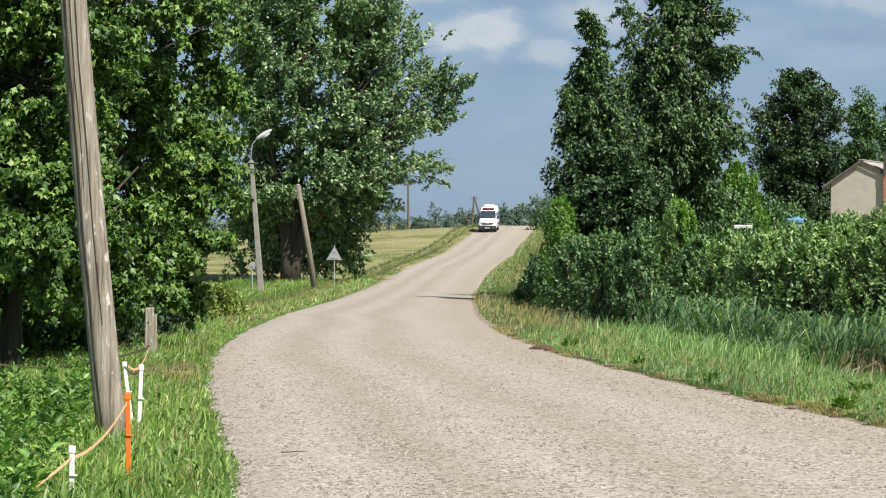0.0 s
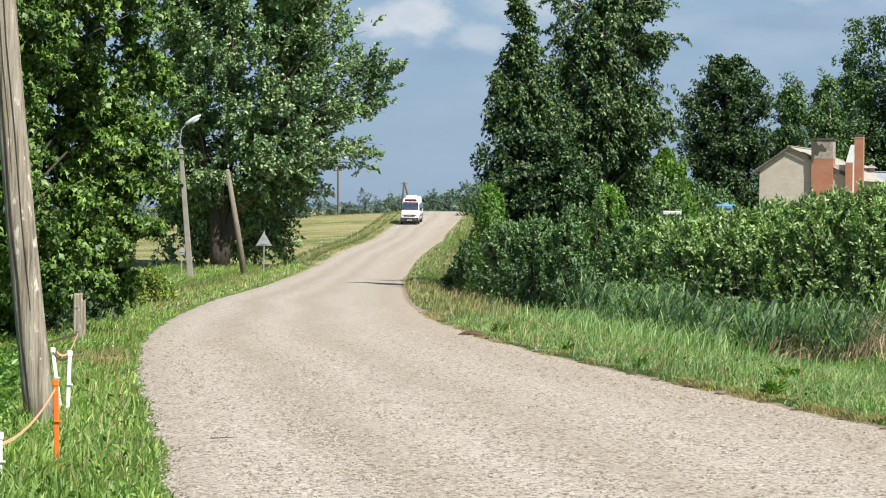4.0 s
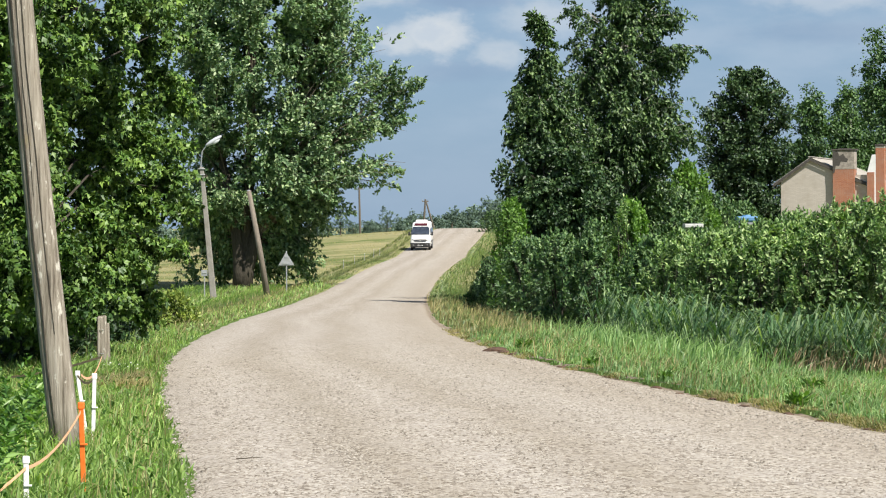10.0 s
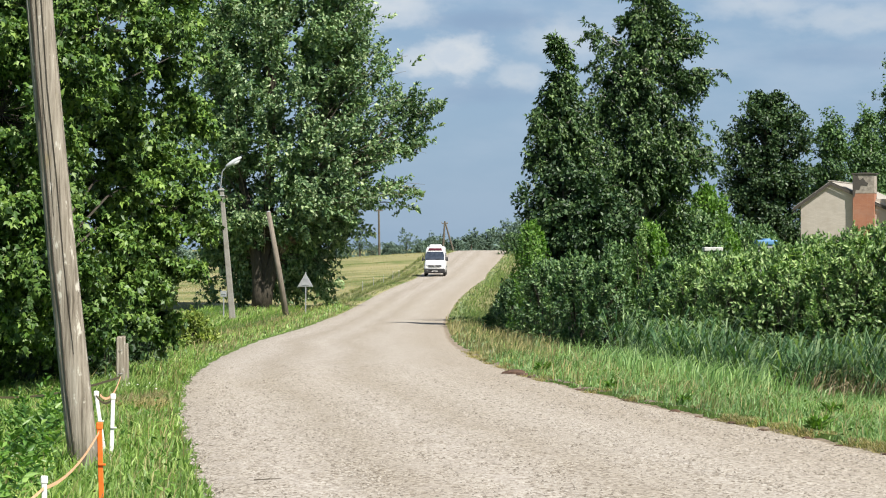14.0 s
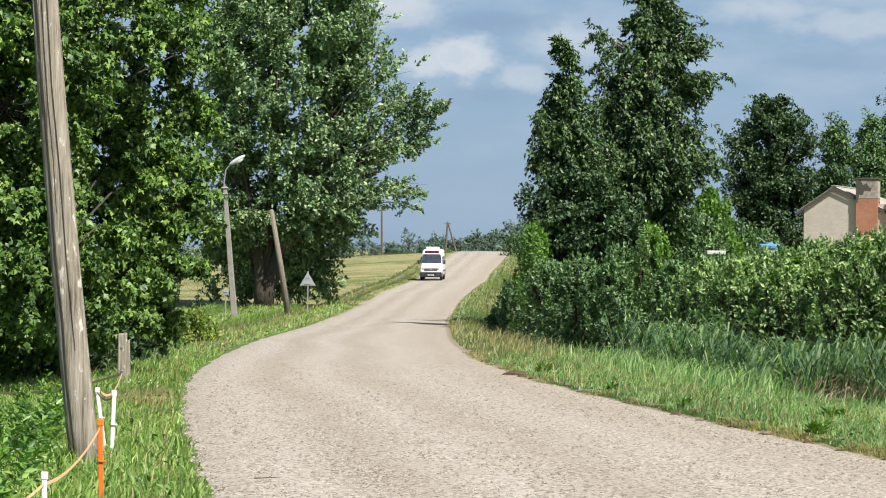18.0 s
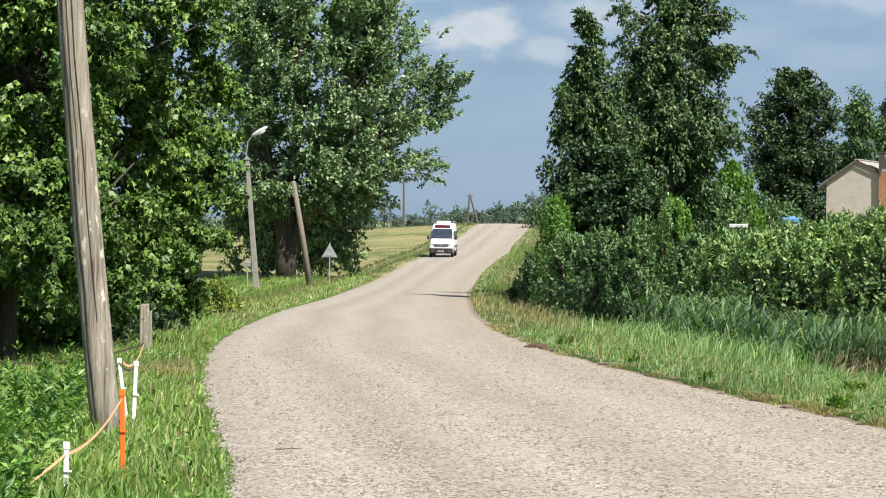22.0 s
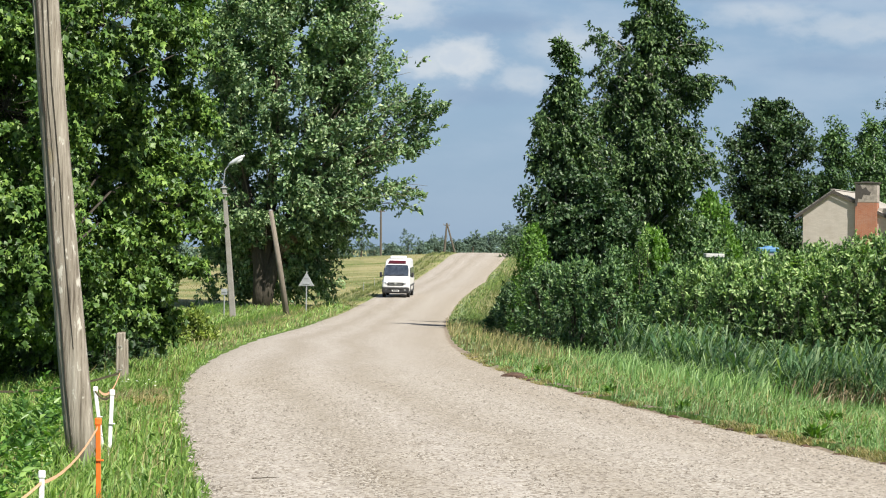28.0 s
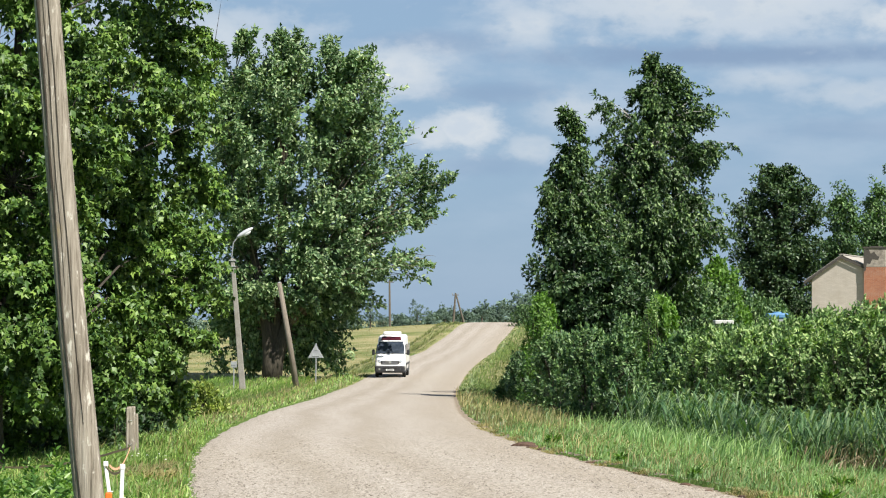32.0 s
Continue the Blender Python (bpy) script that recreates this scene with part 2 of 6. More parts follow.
# ---- shapes ----
def mesh_of(name, verts, faces, mat, smooth=False):
    """A mesh from arrays: verts (n, 3), faces (m, 3) or (m, 4)."""
    verts, faces = np.asarray(verts, np.float32), np.asarray(faces, np.int32)
    me = bpy.data.meshes.new(name)
    n, k = faces.shape
    me.vertices.add(len(verts))
    me.vertices.foreach_set("co", verts.ravel())
    me.loops.add(n * k)
    me.loops.foreach_set("vertex_index", faces.ravel())
    me.polygons.add(n)
    me.polygons.foreach_set("loop_start", np.arange(0, n * k, k, dtype=np.int32))
    if smooth:
        me.polygons.foreach_set("use_smooth", np.ones(n, bool))
    me.update(calc_edges=True)
    me.materials.append(mat)
    return me


def part(name, bm, mat, parent, label="", smooth=False):
    """Links a bmesh (or a mesh) as one part of a thing."""
    if isinstance(bm, bpy.types.Mesh):
        me = bm
    else:
        me = bpy.data.meshes.new(name)
        if smooth:
            for f in bm.faces:
                f.smooth = True
        bm.to_mesh(me)
        bm.free()
        me.materials.append(mat)
    ob = new(name, me)
    ob.parent = parent
    return tagged(ob, label=label)


def thing(name, x, y, z, label, category, group="", turn=0.0, kind=""):
    ob = new(name)
    ob.empty_display_size = 0.2
    ob.matrix_basis = pose(x, y, z, 0, 0, turn)
    return tagged(ob, label, category, group, kind)


def box(sx, sy, sz, at=(0, 0, 0), bevel=0.0, turn=None):
    bm = bmesh.new()
    bmesh.ops.create_cube(bm, size=1, matrix=Matrix.Translation(at) @ (turn or Matrix()) @ Matrix.Diagonal((sx, sy, sz, 1)))
    if bevel:
        bmesh.ops.bevel(bm, geom=bm.edges[:], offset=bevel, segments=2, affect="EDGES", profile=0.5)
    return bm


def tube(points, radii, sides=8):
    """A bent, tapered tube along the points, closed at both ends."""
    bm = bmesh.new()
    rings = []
    for k, p in enumerate(points):
        p = Vector(p)
        ahead = (Vector(points[min(k + 1, len(points) - 1)]) - Vector(points[max(k - 1, 0)])).normalized()
        side = ahead.cross(Vector((0.31, 0.95, 0.05))).normalized()
        up = side.cross(ahead)
        rings.append([bm.verts.new(p + radii[k] * (math.cos(a) * side + math.sin(a) * up)) for a in (2 * math.pi * i / sides for i in range(sides))])
    for a, b in zip(rings, rings[1:]):
        for i in range(sides):
            bm.faces.new((a[i], a[(i + 1) % sides], b[(i + 1) % sides], b[i]))
    bm.faces.new(rings[0][::-1]), bm.faces.new(rings[-1])
    return bm


def prism(outline, thick, axis="y", bevel=0.0):
    """An outline in two coordinates, given thickness along the third axis about zero."""
    bm = bmesh.new()
    put = {"y": lambda a, b, c: (a, c, b), "x": lambda a, b, c: (c, a, b), "z": lambda a, b, c: (a, b, c)}[axis]
    lo = [bm.verts.new(put(a, b, -thick / 2)) for a, b in outline]
    hi = [bm.verts.new(put(a, b, thick / 2)) for a, b in outline]
    n = len(outline)
    bm.faces.new(lo), bm.faces.new(hi[::-1])
    for i in range(n):
        bm.faces.new((lo[i], hi[i], hi[(i + 1) % n], lo[(i + 1) % n]))
    bmesh.ops.recalc_face_normals(bm, faces=bm.faces)
    if bevel:
        bmesh.ops.bevel(bm, geom=bm.edges[:], offset=bevel, segments=2, affect="EDGES", profile=0.5)
    return bm


# ---- the lie of the land ----
def glide(table, y):
    """A smooth, never overshooting curve through the table's pairs."""
    xs, ys = np.array([a for a, _ in table], float), np.array([b for _, b in table], float)
    d = np.diff(ys) / np.diff(xs)
    m = np.zeros(len(xs))
    m[1:-1] = np.where(d[1:] * d[:-1] > 0, 2 * d[1:] * d[:-1] / np.where(d[1:] + d[:-1] == 0, 1, d[1:] + d[:-1]), 0)
    m[0], m[-1] = d[0], d[-1]
    y = np.asarray(y, float)
    k = np.clip(np.searchsorted(xs, y) - 1, 0, len(xs) - 2)
    h = xs[k + 1] - xs[k]
    t = np.clip((y - xs[k]) / h, 0, 1)
    return ((2 * t**3 - 3 * t**2 + 1) * ys[k] + (t**3 - 2 * t**2 + t) * h * m[k] + (3 * t**2 - 2 * t**3) * ys[k + 1] + (t**3 - t**2) * h * m[k + 1])


# the road's height and the line of its middle, by distance from the camera
RISE = ((-4000, 2.5), (-300, 2.2), (-60, 1.0), (0, 0.05), (20, -0.33), (30, -0.58), (45, -0.92), (80, -1.60), (115, -2.20), (140, -2.38), (153, -2.32), (168, -2.08),
        (180, -1.87), (196, -1.63), (210, -1.48), (222, -1.30), (234, -0.98), (242, -0.66), (253, -0.05), (266, 0.55), (285, 0.76), (305, 0.62), (400, -1.6), (900, -3.0), (4000, -4.0))
LINE = ((-4000, 400.0), (-300, 58.0), (-60, 15.0), (0, 4.3), (10, 2.30), (20, 0.99), (30, -0.22), (45, -1.65), (60, -2.45), (80, -2.95), (115, -3.1), (140, -2.80), (153, -2.55), (168, -1.95),
        (180, -1.35), (196, -0.45), (210, 0.30), (222, 0.65), (234, 1.2), (253, 2.6), (270, 3.7), (310, 5.4), (400, 8.0), (900, 20.0), (4000, 80.0))
HALF = 3.05


def wobble(x, y, size):
    """Cheap smooth unevenness between -1 and 1."""
    x, y = np.asarray(x) / size, np.asarray(y) / size
    return (np.sin(x * 1.7 + 0.3 + 1.3 * np.sin(y * 0.9)) + np.sin(y * 2.1 + 1.1 * np.sin(x * 1.3 + 2)) + 0.6 * np.sin((x + y) * 4.3) + 0.4 * np.sin((x - y) * 7.1 + 1)) / 3


def edge(y, side):
    """How far the gravel reaches from the middle line, ragged."""
    return HALF + 0.13 * (side > 0) * np.exp(-((np.asarray(y) - 25) / 11) ** 2) + 0.09 * wobble(y, side * 5.0 + 0 * np.asarray(y), 1.3) + 0.05 * wobble(np.asarray(y) * 8, side * 4.0 + 0 * np.asarray(y), 1.0) + 0.04 * wobble(np.asarray(y) * 3, side * 9.0 + 0 * np.asarray(y), 1.0)


def land(x, y):
    """The height of the ground away from the road."""
    x, y = np.asarray(x, float), np.asarray(y, float)
    u = x - glide(LINE, y)
    z = glide(RISE, y)
    right, left = np.clip(u - HALF, 0, None), np.clip(-u - HALF, 0, None)
    near = np.clip((130 - y) / 50, 0, 1)
    z = z - near * 0.55 * np.exp(-((right - 6.5) / 2.6) ** 2) - 0.03 * np.clip(right, 0, 4) - 0.05 * np.clip(left, 0, 3)
    z = z - 0.058 * np.clip(left - 2.5, 0, 45) * np.clip((y - 165) / 80, 0, 1)
    # the turf stands a hand above the gravel on the eastern side
    z = z + 0.06 * np.clip((right - 0.03) / 0.12, 0, 1) * np.clip((70 - y) / 20, 0, 1)
    far = np.clip((y - 300) / 300, 0, 1)
    return z + 0.05 * wobble(x, y, 2.2) * np.clip((right + left) / 2, 0, 1) + far * 0.6 * wobble(x, y, 90)


def ground_material():
    m, nt, b = material("meadow_ground", 0.95, 0.1)
    fine, broad = grain(nt, 3.0, 8, 0.7), grain(nt, 0.12, 4)
    green = ramp(nt, ((0.3, (0.040, 0.070, 0.016)), (0.55, (0.085, 0.135, 0.030)), (0.75, (0.150, 0.180, 0.060))), fine)
    straw = ramp(nt, ((0.3, (0.130, 0.155, 0.062)), (0.48, (0.235, 0.225, 0.108)), (0.62, (0.290, 0.262, 0.138)), (0.8, (0.160, 0.190, 0.078))), grain(nt, 0.22, 8, 0.7, stretch=(0.35, 1, 1)))
    co, sp = nt.nodes.new("ShaderNodeTexCoord"), nt.nodes.new("ShaderNodeSeparateXYZ")
    nt.links.new(co.outputs["Object"], sp.inputs[0])
    # the dry meadow begins past the poplar, west of the road
    reach = nt.nodes.new("ShaderNodeMapRange")
    reach.inputs["From Min"].default_value, reach.inputs["From Max"].default_value = 118, 150
    nt.links.new(sp.outputs["Y"], reach.inputs["Value"])
    meadow = nt.nodes.new("ShaderNodeMath")
    meadow.operation = "MULTIPLY"
    nt.links.new(reach.outputs[0], meadow.inputs[0])
    nt.links.new(ramp(nt, ((0.34, (0, 0, 0)), (0.52, (1, 1, 1))), broad), meadow.inputs[1])
    col = blend(nt, green, straw, meadow.outputs[0])
    nt.links.new(col, b.inputs["Base Color"])
    relief(nt, b, fine, 0.8, 0.08)
    return m


def gravel_material():
    """Pale limestone gravel, beaten brighter in the wheel tracks, with loose dark chips."""
    m, nt, b = material("limestone_gravel", 0.95, 0.15)
    stones = nt.nodes.new("ShaderNodeTexVoronoi")
    stones.inputs["Scale"].default_value = 46
    co = nt.nodes.new("ShaderNodeTexCoord")
    lengthen = nt.nodes.new("ShaderNodeMapping")
    lengthen.inputs["Scale"].default_value = (1.0, 0.42, 1.0)
    nt.links.new(co.outputs["Object"], lengthen.inputs["Vector"])
    nt.links.new(lengthen.outputs[0], stones.inputs["Vector"])
    one = nt.nodes.new("ShaderNodeSeparateColor")
    nt.links.new(stones.outputs["Color"], one.inputs[0])
    chip = ramp(nt, ((0.0, (0.096, 0.077, 0.057)), (0.20, (0.185, 0.155, 0.122)), (0.45, (0.313, 0.280, 0.231)), (0.85, (0.374, 0.341, 0.291)), (1.0, (0.487, 0.452, 0.400))), one.outputs["Red"])
    dust = ramp(nt, ((0.30, (0.287, 0.258, 0.221)), (0.6, (0.335, 0.304, 0.268)), (0.8, (0.370, 0.339, 0.304))), grain(nt, 1.6, 7, 0.65, stretch=(1, 0.35, 1)))
    col = blend(nt, dust, chip, ramp(nt, ((0.36, (0.34, 0.34, 0.34)), (0.58, (0.92, 0.92, 0.92))), grain(nt, 5, 6, 0.7, stretch=(1, 0.3, 1))))
    uv, sp = nt.nodes.new("ShaderNodeUVMap"), nt.nodes.new("ShaderNodeSeparateXYZ")
    uv.uv_map = "along"
    nt.links.new(uv.outputs[0], sp.inputs[0])
    bend = nt.nodes.new("ShaderNodeMath")
    bend.operation = "MULTIPLY_ADD"
    nt.links.new(grain(nt, 0.09, 2), bend.inputs[0])
    bend.inputs[1].default_value = 0.22
    nt.links.new(sp.outputs["X"], bend.inputs[2])
    tracks = ramp(nt, ((0.0, (0.92, 0.90, 0.86)), (0.24, (1.12, 1.13, 1.15)), (0.36, (0.91, 0.895, 0.86)), (0.50, (1.12, 1.13, 1.15)),
                       (0.62, (0.92, 0.905, 0.87)), (0.78, (1.10, 1.11, 1.12)), (1.0, (0.95, 0.93, 0.89))), bend.outputs[0])
    col = blend(nt, col, tracks, 0.9, "MULTIPLY")
    nt.links.new(col, b.inputs["Base Color"])
    h = nt.nodes.new("ShaderNodeMath")
    h.operation = "MULTIPLY_ADD"
    nt.links.new(stones.outputs["Distance"], h.inputs[0])
    h.inputs[1].default_value = -0.8
    nt.links.new(grain(nt, 7, 6, 0.7, stretch=(1, 0.3, 1)), h.inputs[2])
    relief(nt, b, h.outputs[0], 0.35, 0.015)
    return m


GROUND, GRAVEL = ground_material(), gravel_material()
CLOD = surface("reddish_earth", (0.045, 0.028, 0.020), (0.130, 0.080, 0.056), 14, 0.95, bump=0.8, depth=0.03)
SOIL = surface("dry_soil", (0.10, 0.075, 0.052), (0.34, 0.28, 0.205), 11, 0.95, bump=0.8, depth=0.03)
YS = np.concatenate([-np.geomspace(3600, 70, 24), np.arange(-60, 8, 4), np.arange(8, 40, 0.16), np.arange(40, 60, 0.3), np.arange(60, 130, 0.8), np.arange(130, 320, 1.6), np.geomspace(320, 4000, 60)])


def strip(columns, y):
    """Vertices and faces of a sheet with its columns set off from the road's middle line."""
    cols = [c(y) if callable(c) else np.full(len(y), float(c)) for c in columns]
    u = np.stack(cols, 1)
    x = u + glide(LINE, y)[:, None]
    yy = np.repeat(y[:, None], len(cols), 1)
    n, k = u.shape
    i = (np.arange(n - 1)[:, None] * k + np.arange(k - 1)).ravel()
    return x, yy, u, np.stack([i, i + 1, i + k + 1, i + k], 1)


def build_land():
    left = [-3500, -1500, -700, -350, -180, -100, -60, -40, -28, -20, -15, -12, -10, -8.5, -7, -6, -5.2, -4.5, -4, -3.7, -3.4]
    cols = left + [lambda y: -edge(y, -1) - 0.02, lambda y: -edge(y, -1) + 0.05, -2.0, 0, 2.0, lambda y: edge(y, 1) - 0.05, lambda y: edge(y, 1) + 0.02, lambda y: edge(y, 1) + 0.16] + [-c for c in left[::-1]]
    x, y, u, f = strip(cols, YS)
    z = land(x, y)
    z = np.where(np.abs(u) < edge(y, np.sign(u)), glide(RISE, y) - 0.09, z)
    me = mesh_of("ground", np.stack([x, y, z], -1).reshape(-1, 3), f, GROUND, True)
    tagged(new("ground", me), "grassy meadow ground with dry straw-coloured fields", "ground", kind="structure")
    # gravel road, slightly crowned
    y1 = YS[(YS > -700) & (YS < 420)]
    cols = [lambda y: -edge(y, -1), lambda y: -edge(y, -1) + 0.12] + [-2.4, -1.9, -1.4, -0.9, -0.4, 0, 0.4, 0.9, 1.4, 1.9, 2.4] + [lambda y: edge(y, 1) - 0.12, lambda y: edge(y, 1)]
    x, y, u, f = strip(cols, y1)
    z = glide(RISE, y) + 0.05 * (1 - (u / HALF) ** 2) + 0.010 * np.cos(u * 4.4)
    z[:, 0] -= 0.03
    z[:, -1] -= 0.03
    me = mesh_of("road", np.stack([x, y, z], -1).reshape(-1, 3), f, GRAVEL, True)
    uv = me.uv_layers.new(name="along")
    k = f.ravel()
    uv.data.foreach_set("uv", np.stack([(u.ravel()[k] + HALF) / (2 * HALF), y.ravel()[k] / 6], 1).astype(np.float32).ravel())
    tagged(new("road", me), "pale dusty limestone gravel country road", "road", kind="structure")
    # bare soil lip along both edges
    for side in (1,):
        y2 = YS[(YS > 10) & (YS < 130)]
        rnd = np.random.default_rng(5 + side)
        w = 0.07 + 0.04 * wobble(y2, 0 * y2 + side, 0.5)
        cols = [lambda y: side * (edge(y, side) - 0.12 + 0.06 * wobble(y, 0 * y + 7, 0.4)), lambda y: side * (edge(y, side) + 0.03), lambda y: side * (edge(y, side) + 0.05 + w)]
        x, y, u, f = strip(cols, y2)
        z = glide(RISE, y) + 0.008 + 0.008 * rnd.standard_normal(x.shape)
        z[:, 0] = (glide(RISE, y) + 0.05 * (1 - (u / HALF) ** 2) + 0.010 * np.cos(u * 4.4))[:, 0] - 0.012
        z[:, 2] = land(x, y)[:, 2] + 0.006
        me = mesh_of("road_edge", np.stack([x, y, z], -1).reshape(-1, 3), f, SOIL, True)
        tagged(new("road_edge", me), "crumbling brown soil lip beside the gravel road", "road edge", kind="structure")


build_land()


# ---- foliage ----
def leaf_mesh(name, at, tip, length, width, mat, rnd, face=None, steady=0.6, lobed=False):
    """Folded leaves at the places, along the tip ways; lobed ones have three points."""
    n = len(at)
    tip = tip / (np.linalg.norm(tip, axis=1, keepdims=True) + 1e-6)
    # leaves turn their faces outward and up, to the light
    side = np.cross(tip, rnd.standard_normal((n, 3)) + (0, 0, 1.2) if face is None else rnd.standard_normal((n, 3)) * steady + face)
    side /= np.linalg.norm(side, axis=1, keepdims=True) + 1e-6
    up = np.cross(side, tip)
    size = (0.65 + 0.7 * rnd.random((n, 1)))
    a, w, c = at, size * width / 2, size * length
    i = np.arange(n)[:, None]
    if lobed:
        shape = ((0, 0, 0), (-1.0, 0.38, -0.22), (-0.42, 0.52, 0.06), (0, 1.0, -0.24), (0.42, 0.52, 0.06), (1.0, 0.38, -0.22))
        v = np.stack([a + side * w * p + tip * c * q + up * c * r for p, q, r in shape], 1).reshape(-1, 3)
        f = np.concatenate([i * 6 + k for k in ((0, 1, 2), (0, 2, 3), (0, 3, 4), (0, 4, 5))], 0)
        return mesh_of(name, v, f, mat)
    mid = a + tip * c * 0.45 + up * w * 0.35
    v = np.stack([a, mid - side * w, a + tip * c - up * c * 0.12, mid + side * w], 1).reshape(-1, 3)
    return mesh_of(name, v, np.concatenate([i * 4 + (0, 1, 2), i * 4 + (0, 2, 3)], 0), mat)


def sprays(name, mid, way, out, per, spread, length, width, mat, rnd, droop=0.4, upright=0.0, slim=1.0, steady=0.6, flat=0.8, lobed=False):
    """Leaves in sprays: each spray runs along its out way from its middle."""
    n = len(mid)
    out = out / np.linalg.norm(out, axis=1, keepdims=True)
    along = (rnd.random((n, per)) - 0.35) * spread * 2.2
    at = mid[:, None] + out[:, None] * along[..., None] + rnd.standard_normal((n, per, 3)) * spread * slim * (0.42, 0.42, 0.42 * flat)
    at[..., 2] -= droop * np.clip(along, 0, None) ** 2 / max(spread, 0.01) * 0.25
    tip = out[:, None] * 0.7 + rnd.standard_normal((n, per, 3)) * 0.75
    tip[..., 2] -= droop - upright
    face = np.repeat((way * 0.8 + (0, 0, 0.5))[:, None], per, 1).reshape(-1, 3)
    return leaf_mesh(name, at.reshape(-1, 3), tip.reshape(-1, 3), length, width, mat, rnd, face, steady, lobed)


def crown(name, lobes, clusters, per, spread, length, width, mat, seed, droop=0.4, hollow=0.55, low=None, upright=0.0, fill=0.45, per_bough=7, inner=True, slim=1.0, steady=0.6, flat=0.8, lobed=False):
    """Leaves in many small sprays over the lobes' skins. Lobes: (x, y, z, rx, ry, rz). Returns the mesh and the sprays' middles."""
    rnd = np.random.default_rng(seed)
    lb = np.array(lobes, float)
    p = lb[:, 3] * lb[:, 5] + lb[:, 3] * lb[:, 4]
    boughs = max(12, clusters // per_bough)
    pick = rnd.choice(len(lb), boughs, p=p / p.sum())
    way = rnd.standard_normal((boughs, 3))
    way /= np.linalg.norm(way, axis=1, keepdims=True)
    r = hollow + (0.98 - hollow) * rnd.random(boughs) ** 0.6
    heart = lb[pick, :3] + way * lb[pick, 3:] * r[:, None]
    reach = (0.16 + 0.20 * rnd.random(boughs)) * lb[pick, 3:].mean(1)
    which = rnd.integers(0, boughs, clusters)
    push = way[which] * 0.9 + rnd.standard_normal((clusters, 3)) * 0.25
    push[:, 2] += upright * 0.8 - droop * 0.35
    f = rnd.random(clusters) - 0.3
    mid = heart[which] + push * (f * reach[which] * 1.8)[:, None] + rnd.standard_normal((clusters, 3)) * (reach[which] * 0.36)[:, None] * (1, 1, 0.9 * flat)
    way = way[which]
    # the rest of the sprays fill the lobes' hearts, or cover them evenly
    more = int(clusters * fill)
    pick2 = rnd.choice(len(lb), more, p=p / p.sum())
    way2 = rnd.standard_normal((more, 3))
    way2 /= np.linalg.norm(way2, axis=1, keepdims=True)
    mid[:more] = lb[pick2, :3] + way2 * lb[pick2, 3:] * ((0.35 + 0.45 * rnd.random((more, 1)) ** 0.5) if inner else (hollow + (1.02 - hollow) * rnd.random((more, 1)) ** 0.6))
    way[:more] = way2
    if low is not None:
        ok = mid[:, 2] > low
        mid, way = mid[ok], way[ok]
    out = way * 0.8 + rnd.standard_normal((len(mid), 3)) * 0.5
    out[:, 2] += upright - droop * 0.7
    return sprays(name, mid, way, out, per, spread, length, width, mat, rnd, droop, upright, slim, steady, flat, lobed), mid


def limb_mesh(name, paths, thick, mat):
    """Four-sided tapered limbs along bent paths (n, k, 3), thick at the root."""
    n, k, _ = paths.shape
    ahead = np.gradient(paths, axis=1)
    ahead /= np.linalg.norm(ahead, axis=2, keepdims=True) + 1e-6
    s = np.cross(ahead, (0.31, 0.93, 0.17))
    s /= np.linalg.norm(s, axis=2, keepdims=True) + 1e-6
    t = np.cross(s, ahead)
    r = (thick[:, None] * np.linspace(1.0, 0.12, k)[None])[..., None]
    v = np.stack([paths + r * s, paths + r * t, paths - r * s, paths - r * t], 2).reshape(-1, 3)
    base = (np.arange(n)[:, None] * k + np.arange(k - 1)[None]).reshape(-1, 1) * 4
    f = np.concatenate([base + (j, (j + 1) % 4, 4 + (j + 1) % 4, 4 + j) for j in range(4)], 0)
    return mesh_of(name, v, f, mat, True)


